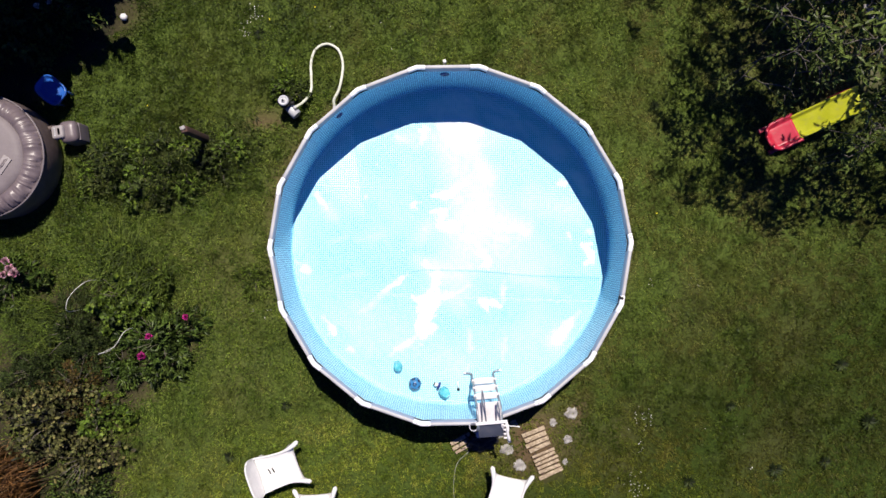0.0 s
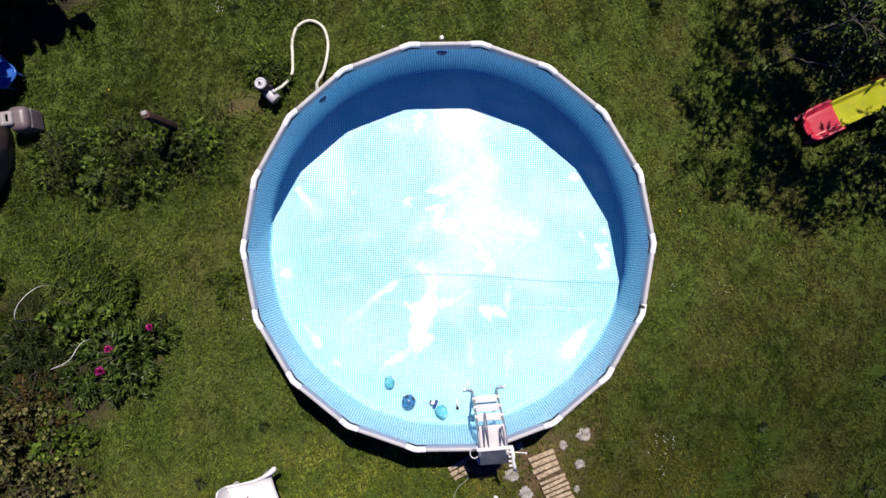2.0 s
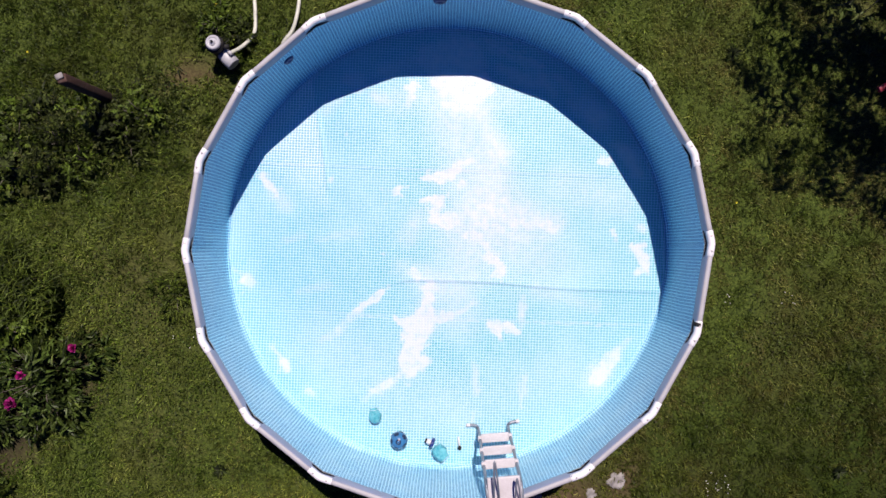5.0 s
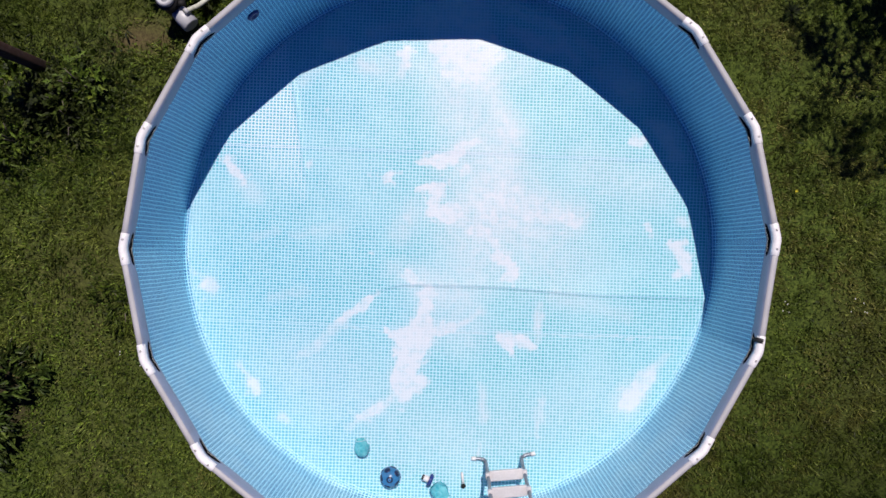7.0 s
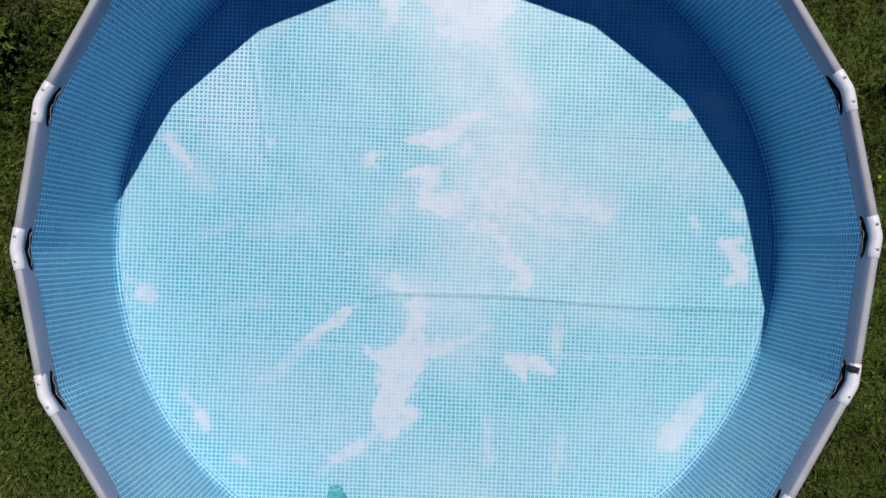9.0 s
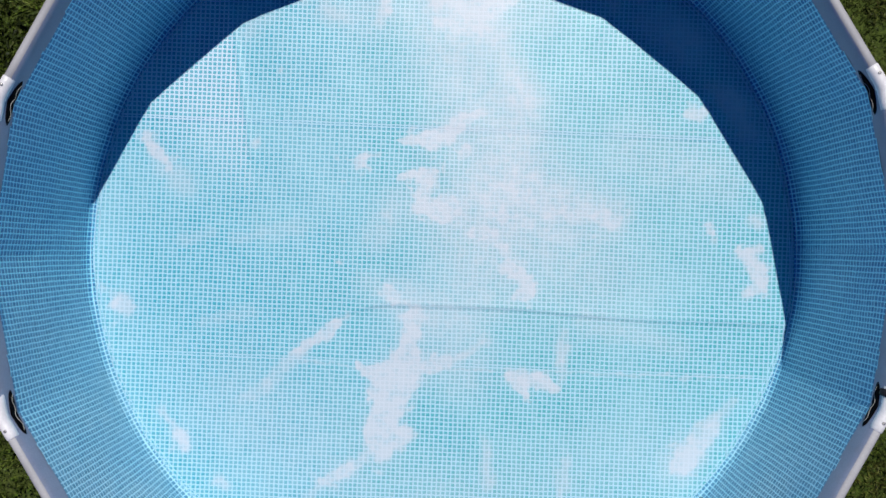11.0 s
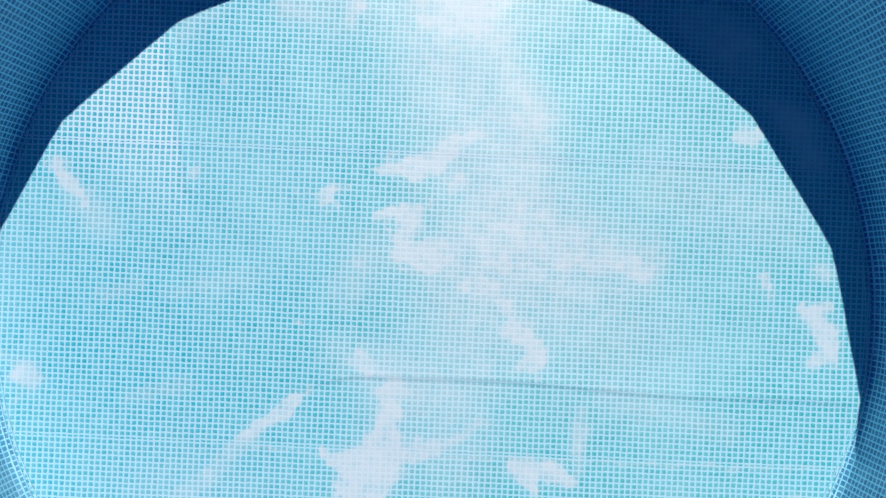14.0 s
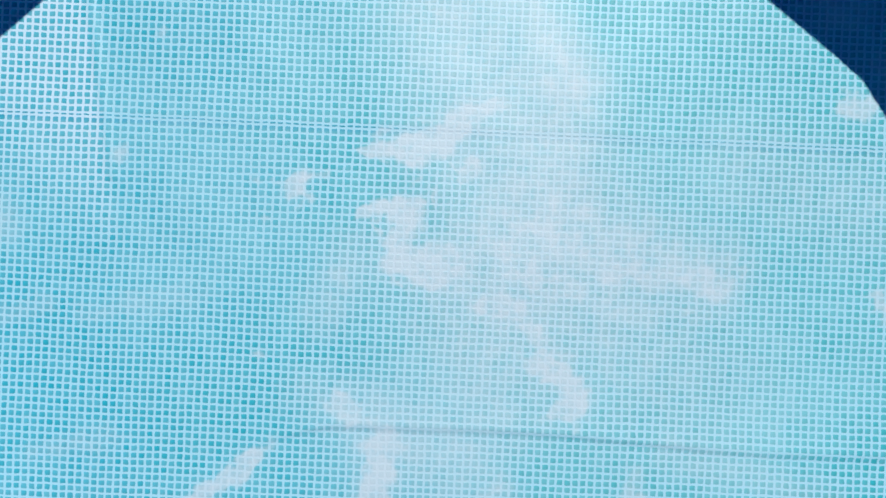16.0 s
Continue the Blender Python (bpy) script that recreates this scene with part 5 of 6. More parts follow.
# ---- inflatable spa and what lies beside it ----
def hot_tub():
    t = thing("hot_tub", (-6.16, 1.27, 0), 0, "round grey-mauve inflatable hot tub with a puffed lid", "hot tub")
    part("outer_wall", lathe([(0.77, 0.0), (0.80, 0.05), (0.82, 0.2), (0.825, 0.36), (0.82, 0.50), (0.81, 0.555)], 96, wob=0.004), SPADARK, t, "dark pleated side wall")
    bm = bmesh.new()
    n, prof = 288, [(0.813, 0.545), (0.815, 0.59), (0.79, 0.635), (0.75, 0.662), (0.69, 0.678), (0.635, 0.668), (0.60, 0.645), (0.575, 0.615)]
    rings = []
    for i, (r, z) in enumerate(prof):
        ring = []
        for k in range(n):
            a = 2 * math.pi * k / n
            w = 1.5 * (0.020 * noise.noise((a * 5, z * 4, 2)) - 0.026 * abs(noise.noise((a * 11 + 2.6 * noise.noise((a * 4, z * 7, 1)) + 5 * z, z * 9, 4))) ** 0.6 + 0.010 * noise.noise((a * 50 - 25 * z, z * 12, 5)) - (0.016 * abs(noise.noise((a * 27 + 1.5 * noise.noise((a * 9, 0, 3)), z * 3, 8))) ** 0.5 if 1 <= i <= 3 else 0)) * (1 if 1 <= i <= 6 else 0.3)
            ring.append(bm.verts.new(((r + w) * math.cos(a), (r + w) * math.sin(a), z + w)))
        rings.append(ring)
    for a, b in zip(rings, rings[1:]):
        for k in range(n):
            bm.faces.new((a[k], a[(k + 1) % n], b[(k + 1) % n], b[k]))
    part("rim_cushion", bm, SPA, t, "wrinkled grey-mauve rim")
    part("piping", lathe([(0.818, 0.54), (0.828, 0.548), (0.826, 0.562), (0.812, 0.566)], 96), SPALID, t)
    lid = part("lid", lathe([(0.60, 0.615), (0.58, 0.65), (0.50, 0.675), (0.30, 0.70), (0, 0.71)], 64, wob=0.012), SPALID, t, "puffed pale grey lid")
    part("lid_label", slab((0.11, 0.24, 0.004), (0.36, -0.13, 0.700), (0, 5, -35), 0.001), LABEL, lid, "pale printed label")
    for i in range(4):
        part("print_line", slab((0.008, 0.20 - 0.02 * i, 0.002), (0.33 + 0.02 * i, -0.145 + 0.012 * i, 0.7045 - 0.0012 * i), (0, 5, -35), 0), SPALID, lid)
    return t


def control_unit():
    t = thing("spa_heater", (-5.14, 1.61, 0), 7, "grey and white spa heater unit beside the hot tub", "heater")
    part("housing", slab((0.24, 0.30, 0.40), (0.02, 0, 0.20), (0, 0, 0), 0.10, 6), SPA, t)
    part("grille_band", slab((0.036, 0.24, 0.27), (0.128, 0, 0.155), (0, 0, 0), 0.017, 4), SPALID, t, "pale slatted end")
    con = part("console", slab((0.17, 0.18, 0.09), (-0.085, 0.0, 0.400), (0, -6, 0), 0.044, 5), LABEL, t, "pale control console")
    part("display", slab((0.030, 0.085, 0.012), (-0.060, 0.0, 0.447), (0, -6, 0), 0.004), HOLE, con, "dark display window")
    for y in (-0.045, -0.015, 0.015, 0.045):
        part("button", slab((0.020, 0.016, 0.008), (-0.115, y, 0.441), (0, -6, 0), 0.003), GREY, con)
    part("water_pipe", tubes(arc([(-0.12, 0.08, 0.2), (-0.25, 0.12, 0.2), (-0.36, 0.10, 0.2)], 5), 0.035, 10), SPADARK, t)


def blue_tray():
    t = thing("blue_plastic_tray", (-5.39, 2.20, 0.0), 50, "blue shallow plastic tray with small flecks of sunlight on it", "tray")

    def f(u, v):
        x, y = 2 * u - 1, 2 * v - 1
        k = (abs(x) ** 3.4 + abs(y) ** 3.4) ** (1 / 3.4)
        m = max(abs(x), abs(y), 1e-6)
        s = m / max(k, 1e-6)
        return (x * s * 0.165, y * s * 0.212, 0.24 + 0.06 * min(1, max(0, m - 0.78) / 0.12) - 0.03 * max(0, m - 0.93) / 0.07)

    part("tray_shell", sheet(f, 30, 30, 0.006), BLUE, t)
    for sx in (-0.11, 0.11):
        for sy in (-0.15, 0.15):
            part("tray_leg", tubes([(sx, sy, 0.24), (sx * 0.9, sy * 0.9, 0)], 0.016, 8), BLUE, t)


hot_tub()
control_unit()
blue_tray()


# ---- the small slide under the tree ----
def toy_slide():
    t = thing("toddler_slide", (4.68, 1.50, 0), 25, "small plastic slide, yellow chute with a red run-out", "slide")

    def chute(u, v):
        x, y = 0.12 + v * 0.76, (u - 0.5) * 0.35
        rim = 0.075 * max(0.0, abs(2 * u - 1) - 0.72) / 0.28
        return (x, y, 0.10 + 0.44 * (v ** 1.15) + rim)

    def runout(u, v):
        x, y = -0.29 + v * 0.43, (u - 0.5) * (0.20 + 0.22 * min(1, v * 3.2) ** 0.5)
        rim = 0.07 * max(0.0, abs(2 * u - 1) - 0.70) / 0.30 + 0.06 * max(0, 0.22 - v) / 0.22
        return (x, y, 0.055 + 0.07 * v ** 2 + rim)

    part("chute", sheet(chute, 18, 22, 0.02), YELLOW, t, "yellow chute")
    part("run_out", sheet(runout, 18, 14, 0.03), RED, t, "red run-out end")
    for s in (-1, 1):
        part("support_leg", slab((0.07, 0.05, 0.54), (0.83, s * 0.15, 0.27), (0, 6, 0), 0.012), RED, t)
        part("base_foot", slab((0.36, 0.06, 0.05), (-0.12, s * 0.16, 0.03), (0, 0, 0), 0.012), RED, t)
    part("top_disc", lathe([(0, 0.02), (0.17, 0.02), (0.185, 0.0), (0.17, -0.02), (0, -0.02)], 28, (1.08, 0.14, 0.60)), OLIVE, t, "dull olive round top")
    return t


toy_slide()
ball("small_white_ball", (-4.48, 3.25, 0), 0.05, WHITE, "small white ball in the shade of the tree")


# ---- planting ----
def dome(n, r, h, flat=0.35, seed=1, hollow=0.55):
    """Places and ways out of leaves on an uneven dome."""
    g = np.random.default_rng(seed)
    a = g.uniform(0, 2 * np.pi, n)
    s = np.sqrt(g.uniform(0, 1, n))
    lump = 1 + 0.30 * np.sin(3 * a + seed) + 0.22 * np.sin(5 * a + 2 * seed) + 0.12 * np.sin(9 * a + seed)
    depth = g.uniform(hollow, 1, n)
    x, y = r * s * lump * np.cos(a), r * s * lump * np.sin(a)
    z = h * np.sqrt(np.clip(1 - s ** 2, 0, 1)) * depth * (0.62 + 0.62 * field(x, y, seed + 9, 9.0)) + 0.04
    out = np.stack([np.cos(a) * (s + 0.15), np.sin(a) * (s + 0.15), g.uniform(-0.2, 0.6, n)], 1) + g.normal(0, 0.75, (n, 3))
    up = np.tile([0, 0, 1.0], (n, 1)) + g.normal(0, flat, (n, 3))
    return np.stack([x, y, np.maximum(z, 0.03)], 1), unit(out), up


def bush(name, at, r, h, n, shape, ln, wd, mat, label, category, seed, stems=9):
    t = thing(name, (*at, 0), 0, label, category)
    root, out, up = dome(n, r, h, 0.4, seed)
    full = field(root[:, 0], root[:, 1], seed + 9, 9.0) > -0.60
    root, out, up, n = root[full], out[full], up[full], int(full.sum())
    g = np.random.default_rng(seed + 50)
    foliage("foliage", shape, root, out, up, ln * g.uniform(0.6, 1.3, n), wd * g.uniform(0.7, 1.25, n), mat, t)
    for k in range(stems):
        a, s = g.uniform(0, 6.28), g.uniform(0.2, 0.85)
        part("stem", tubes([(0.03 * math.cos(a), 0.03 * math.sin(a), 0), (0.5 * s * r * math.cos(a), 0.5 * s * r * math.sin(a), 0.55 * h), (s * r * math.cos(a), s * r * math.sin(a), h * (1.0 - 0.35 * s))], [0.008, 0.005, 0.002], 5), TWIG, t)
    return t


def blossom(parent, at, r, mat, n=46, seed=1, name="blossom"):
    g = np.random.default_rng(seed)
    a = g.uniform(0, 6.28, n)
    e = g.uniform(0.1, 1.45, n)
    out = np.stack([np.cos(a) * np.cos(e), np.sin(a) * np.cos(e), np.sin(e)], 1)
    root = np.array(at) + out * r * 0.25
    up = np.tile([0, 0, 1.0], (n, 1)) + g.normal(0, 0.3, (n, 3))
    return foliage(name, ROUND, root, out, up, r * g.uniform(0.6, 1.0, n), r * g.uniform(0.5, 0.8, n), mat, parent)


def blades(name, at, r, h, n, mat, label, category, seed, width=0.012):
    """A clump of long arching blades."""
    t = thing(name, (*at, 0), 0, label, category)
    g = np.random.default_rng(seed)
    a = g.uniform(0, 6.28, n)
    b0, b1 = r * 0.75 * np.sqrt(g.uniform(0, 1, n)), g.uniform(0, 6.28, n)
    root = np.stack([b0 * np.cos(b1), b0 * np.sin(b1), np.full(n, 0.02)], 1)
    reach = r * g.uniform(0.2, 0.7, n) * (1 + 0.35 * np.sin(2 * a + seed) + 0.25 * np.sin(5 * a))
    top = h * g.uniform(0.6, 1.1, n)
    s = np.linspace(0, 1, 6)
    side = np.stack([-np.sin(a), np.cos(a), np.zeros(n)], 1)
    go = np.stack([np.cos(a), np.sin(a), np.zeros(n)], 1) * reach[:, None]
    cen = root[:, None] + go[:, None] * (s * (0.3 + 0.7 * s))[None, :, None]
    cen[..., 2] += top[:, None] * np.sin(s * 2.1)[None] * 0.95
    w = width * np.array([0.7, 1, 0.95, 0.8, 0.5, 0.06])
    v = np.stack([cen + side[:, None] * w[None, :, None] / 2, cen - side[:, None] * w[None, :, None] / 2], 2).reshape(n, 12, 3)
    per = np.array([i for k in range(5) for i in (2 * k, 2 * k + 1, 2 * k + 3, 2 * k + 2)])
    for k in range(4):
        w4 = v[(a >= k * 1.5708) & (a < (k + 1) * 1.5708)]
        raw_mesh("leaf_fan", w4.reshape(-1, 3), np.full(len(w4) * 5, 4), (np.arange(len(w4))[:, None] * 12 + per).ravel(), mat, t)
    return t


blades("daylily_clump", (-4.50, -0.20), 0.46, 0.34, 900, LILY, "clump of long arching green daylily leaves", "plant", 11, 0.011)
blades("daylily_clump", (-4.08, -0.44), 0.34, 0.36, 380, LILY, "clump of arching green daylily leaves beside a shrub", "plant", 12, 0.014)
bush("leafy_shrub", (-4.48, -0.64), 0.44, 0.50, 2300, LOBED, 0.078, 0.062, BRIGHT, "low bright green leafy shrub in the flower bed", "shrub", 21)
bush("dark_shrub", (-5.20, -1.10), 0.46, 0.48, 5200, LANCE, 0.060, 0.011, FEATHER, "low dark green shrub with fine leaves", "shrub", 22)
blades("meadow_tuft", (-5.72, -1.02), 0.50, 0.30, 900, LILY, "tuft of long uncut green grass beside the bed", "plant", 14, 0.008)
bush("dry_shrub", (-5.17, -1.88), 0.46, 0.36, 2400, LANCE, 0.045, 0.016, RUDDY, "sparse brownish dry shrub with bare twigs", "shrub", 24, 12)
bush("leafy_shrub", (-4.53, -1.58), 0.27, 0.26, 800, LANCE, 0.085, 0.024, PEONY, "low green leafy plant between peonies and a dry shrub", "shrub", 30)
bush("dark_shrub", (-5.05, -1.40), 0.30, 0.30, 1700, LANCE, 0.055, 0.014, FEATHER, "low dark green plant below a bent cane", "shrub", 31)
bush("olive_shrub", (-5.50, -2.30), 0.58, 0.85, 1500, ROUND, 0.060, 0.046, OLIVELEAF, "tall olive-green shrub with roundish leaves", "shrub", 25, 14)
bush("olive_shrub", (-5.05, -2.85), 0.42, 0.6, 900, ROUND, 0.055, 0.042, OLIVELEAF, "olive-green shrub with roundish leaves at the lawn's edge", "shrub", 26, 12)
bush("leafy_shrub", (-4.85, -2.25), 0.36, 0.32, 1100, LOBED, 0.06, 0.045, BRIGHT, "low green leafy shrub with lobed leaves", "shrub", 27)
bush("dark_shrub", (-5.15, -3.35), 0.45, 0.4, 2200, LANCE, 0.055, 0.022, BUSH, "low dark green shrub beside rust-coloured grass", "shrub", 28)
bush("dark_shrub", (-5.70, -1.62), 0.44, 0.42, 4200, LANCE, 0.055, 0.011, FEATHER, "low dark green shrub filling the edge of the bed", "shrub", 29)
blades("rust_grass", (-6.28, -3.22), 0.72, 0.75, 1100, RUST, "large tuft of rust-coloured ornamental grass", "plant", 13, 0.014)
peony = bush("peony_bush", (-3.98, -1.24), 0.46, 0.48, 1700, LANCE, 0.105, 0.030, PEONY, "dark green peony bush with magenta blossoms", "shrub", 31, 12)
for i, (x, y, r) in enumerate(((-4.02, -1.15, 0.047), (-4.12, -1.41, 0.06), (-3.53, -0.90, 0.045))):
    blossom(peony, (x + 3.98, y + 1.24, 0.47), r, PETAL, 46, 60 + i)
corner = bush("corner_shrub", (-5.30, 3.28), 0.40, 0.45, 1500, LANCE, 0.08, 0.03, BUSH, "dark shrub with small white flower heads in deep shade", "shrub", 33, 8)
for i, (x, y) in enumerate(((-0.12, -0.02), (0.06, 0.02), (0.13, 0.22), (-0.30, 0.20))):
    blossom(corner, (x, y, 0.52), 0.045, DAISY, 30, 90 + i)
bush("corner_shrub", (-6.05, 3.05), 0.55, 0.55, 1800, ROUND, 0.08, 0.05, BUSH, "dark leafy shrub in deep shade beside the hot tub", "shrub", 34, 8)
pale_peony = bush("peony_bush", (-6.05, -0.42), 0.36, 0.48, 1100, LANCE, 0.10, 0.030, PEONY, "dark green peony bush with pale pink blossoms", "shrub", 32, 9)
for i, (x, y, r) in enumerate(((-5.90, -0.12, 0.055), (-5.84, -0.22, 0.06), (-5.78, -0.28, 0.075), (-5.93, -0.30, 0.055))):
    blossom(pale_peony, (x + 6.05, y + 0.42, 0.50), r, PINK, 46, 70 + i)
for i, (a, b, c) in enumerate((((-5.10, -0.80, 0.48), (-5.03, -0.60, 0.56), (-4.85, -0.41, 0.48)), ((-4.70, -1.38, 0.48), (-4.45, -1.27, 0.56), (-4.33, -1.07, 0.48)))):
    cane = thing("bent_cane", (0, 0, 0), 0, "thin pale bent garden cane arching over plants", "cane", "bent canes")
    part("cane_rod", tubes(arc([(a[0], a[1], 0), a, b, c, (c[0], c[1], 0)], 8), 0.005, 6), CANE, cane)


# ---- the fruit tree over the slide ----
def fruit_tree():
    t = thing("fruit_tree", (5.35, 3.25, 0), 0, "spreading fruit tree with rosettes of long green leaves", "tree")
    g = np.random.default_rng(3)
    shade = Vector((SUN.x / SUN.z, SUN.y / SUN.z, 1.0))

    def lifted(p):
        """The side towards the pool reaches higher than the side over the slide."""
        k = min(1.0, max(0.0, (-0.15 - p.x) / 1.1))
        return Vector(p) + shade * (1.7 * k * k * (3 - 2 * k) * min(1.0, max(0.0, p.z - 1.0)))

    axis = Vector((math.cos(radians(25)), math.sin(radians(25))))

    def over_slide(p, margin):
        d = Vector((p[0] + 0.67, p[1] + 1.75))
        return -0.35 < d.dot(axis) < 1.15 and abs(d.x * axis.y - d.y * axis.x) < margin

    def kept(q):
        fall, drop = q - shade * q.z, q - shade * (q.z - 0.38)
        k = 1 - q.z / 10.0
        seen = ((q.x + 5.4) / k - 5.4, (q.y + 3.3) / k - 3.3)
        if fall.y < -3.13 + 0.12 * g.normal() or fall.x < -2.3 + 0.55 * field(np.array([fall.x]), np.array([fall.y]), 57, 2.2)[0] - 0.35 * g.uniform():
            return False
        if fall.x < -1.3 and g.uniform() < 0.35:
            return False
        if fall.y > -1.2 and field(np.array([fall.x]), np.array([fall.y]), 58, 1.9)[0] < -0.55:
            return False
        return not ((over_slide(drop, 0.34) and g.uniform() < 0.80) or (over_slide(seen, 0.34) and g.uniform() < 0.92))

    part("trunk", tubes([(0, 0, -0.05), (0.03, -0.02, 0.4), (-0.04, 0.03, 0.9), (0.0, 0.0, 1.15)], [0.13, 0.10, 0.085, 0.075], 12), BARK, t)
    tips, wood = [], []

    def twig_to(q):
        """A thin twig from the nearest limb out to a rosette."""
        p = min(wood, key=lambda w: (w - q).length)
        m = p.lerp(q, 0.5) + Vector((g.normal(0, 0.04), g.normal(0, 0.04), 0.05))
        part("twig", tubes([p, p.lerp(m, 0.5) + Vector((0, 0, 0.02)), m, q], [0.008, 0.006, 0.005, 0.003], 4), BARK, t)
        wood.append(m)
        tips.append(q)

    for k in range(15):
        a = 2 * math.pi * k / 15 + g.uniform(-0.2, 0.2)
        if 3.5 < a % 6.283 < 4.5:
            continue
        reach, top = g.uniform(1.5, 2.75), g.uniform(1.6, 2.9)
        if math.cos(a) > 0.3:
            reach *= 0.8
        mid = Vector((math.cos(a) * reach * 0.45, math.sin(a) * reach * 0.45, 1.1 + (top - 1.1) * 0.62))
        end = Vector((math.cos(a + 0.15) * reach, math.sin(a + 0.15) * reach, top))
        kink = [Vector((g.normal(0, 0.13), g.normal(0, 0.13), g.normal(0, 0.08))) for _ in range(3)]
        pts = arc([(0, 0, 1.05), mid * 0.55 + Vector((0, 0, 0.5)) + kink[0], mid + kink[1], mid.lerp(end, 0.55) + Vector((0, 0, 0.12)) + kink[2], end], 5)
        pts = [lifted(p) for p in pts]
        end = lifted(end)
        wood += pts
        limb = part("limb", tubes(pts, list(np.linspace(0.026, 0.005, len(pts))), 7), BARK, t)
        for j in range(16):
            p = pts[int(len(pts) * (0.30 + 0.042 * j))]
            d = Vector((g.normal(0, 0.36), g.normal(0, 0.36), g.uniform(-0.1, 0.34)))
            q = p + d * 1.15
            if not kept(q):
                continue
            part("twig", tubes([p, p.lerp(q, 0.5) + Vector((g.normal(0, 0.03), g.normal(0, 0.03), 0.03)), q], [0.007, 0.005, 0.003], 5), BARK, limb)
            tips += [q, p.lerp(q, 0.5)] if g.uniform() < 0.55 and kept(p.lerp(q, 0.5)) else [q]
        if kept(end):
            tips.append(end)
    for _ in range(470):
        a, r = g.uniform(0, 6.28), 3.0 * math.sqrt(g.uniform(0.02, 1))
        q = lifted(Vector((r * math.cos(a), r * math.sin(a), g.uniform(1.3, 2.9) - 0.12 * r)))
        if not kept(q):
            continue
        twig_to(q)
    for i in range(520):
        z = g.uniform(1.3, 2.5) if i < 130 or i >= 280 else g.uniform(2.7, 3.9)
        q = (Vector((g.uniform(-0.9, 1.3), g.uniform(-3.1, -2.0), 0)) if i < 130 else Vector((g.uniform(-2.5, -0.7), g.uniform(-2.6, -0.4), 0)) if i < 280 else Vector((g.uniform(-0.6, 1.3), g.uniform(-2.1, -0.4), 0))) + shade * z
        if not kept(q):
            continue
        twig_to(q)
    for _ in range(120):
        q = Vector((g.uniform(-2.0, -0.2), g.uniform(-1.7, -0.1), g.uniform(2.3, 3.1)))
        if kept(q):
            twig_to(q)
    for _ in range(260):
        q = Vector((g.uniform(-2.0, -0.1), g.uniform(-1.5, 0.2), 0)) + shade * g.uniform(1.6, 2.7)
        if kept(q):
            twig_to(q)
    for _ in range(330):
        q = Vector((g.uniform(-1.5, 0.1), g.uniform(-2.5, -0.8), 0)) + shade * g.uniform(1.3, 2.4)
        if kept(q) and not over_slide(q - shade * (q.z - 0.38), 0.36):
            twig_to(q)
    # the crown's lower corner towards the pool is cut back
    tips = [q for q in tips if (q - shade * q.z).y > -2.38 - 0.68 * ((q - shade * q.z).x + 2.46) or (q - shade * q.z).x > -1.2]
    root, out, up, ln = [], [], [], []
    for q in tips:
        m = int(g.integers(7, 12))
        for i in range(m):
            a = 2 * math.pi * i / m + g.uniform(-0.4, 0.4)
            o = np.array([math.cos(a), math.sin(a), g.uniform(-0.55, 0.35)])
            root.append(np.array(q) + 0.02 * o + g.normal(0, 0.022, 3))
            out.append(o)
            up.append(np.array([0, 0.15, 1.0]) + g.normal(0, 0.28, 3))
            ln.append(g.uniform(0.06, 0.12))
    ln = np.array(ln)
    foliage("crown", LANCE, np.array(root), np.array(out), np.array(up), ln, ln * 0.33, FIG, t)
    return t


fruit_tree()


def shade_tree(at, r, h0, h1, n, seed, label):
    """A dense broad tree outside the view, whose shade falls on the corner of the lawn."""
    t = thing("shade_tree", (*at, 0), 0, label, "tree")
    g = np.random.default_rng(seed)
    part("trunk", tubes([(0, 0, -0.05), (0.05, 0, h0 * 0.6), (0, 0.05, h0 + 0.6)], [0.2, 0.15, 0.1], 12), BARK, t)
    for k in range(9):
        a = 2 * math.pi * k / 9
        part("limb", tubes([(0, 0, h0), (0.5 * r * math.cos(a), 0.5 * r * math.sin(a), h0 + 0.6), (0.85 * r * math.cos(a), 0.85 * r * math.sin(a), h0 + 1.0)], [0.07, 0.05, 0.02], 7), BARK, t)
    d = unit(g.normal(0, 1, (n, 3)))
    s = g.uniform(0.35, 1, n) ** 0.5
    lump = 1 + 0.14 * np.sin(4 * d[:, 0] + 5 * d[:, 1] + seed) + 0.10 * np.sin(11 * d[:, 1] + 7 * d[:, 2])
    root = d * (s * lump)[:, None] * np.array([r, r, (h1 - h0) / 2]) + np.array([0, 0, (h0 + h1) / 2])
    # crown holes placed so sunlight lands on the ball, tray and hot tub
    gap = np.ones(n, bool)
    for hx, hy, hr in ((-4.48, 3.25, 0.20), (-5.46, 2.36, 0.0), (-5.30, 2.07, 0.04), (-4.86, 3.12, 0.07), (-5.85, 1.72, 0.14), (-6.1, 1.45, 0.30), (-6.25, 1.75, 0.10)):
        gap &= np.hypot(at[0] + root[:, 0] - root[:, 2] * SUN.x / SUN.z - hx, at[1] + root[:, 1] - root[:, 2] * SUN.y / SUN.z - hy) > hr + 0.12
    root, d, n = root[gap], d[gap], int(gap.sum())
    foliage("crown", ROUND, root, unit(d + g.normal(0, 0.5, (n, 3))), g.normal(0, 0.5, (n, 3)) + [0, 0, 1.0], g.uniform(0.16, 0.30, n), g.uniform(0.12, 0.22, n), BUSH, t)


shade_tree((-6.46, 5.22), 2.22, 1.2, 4.4, 9000, 5, "dense dark green tree out of view, shading the corner of the lawn")


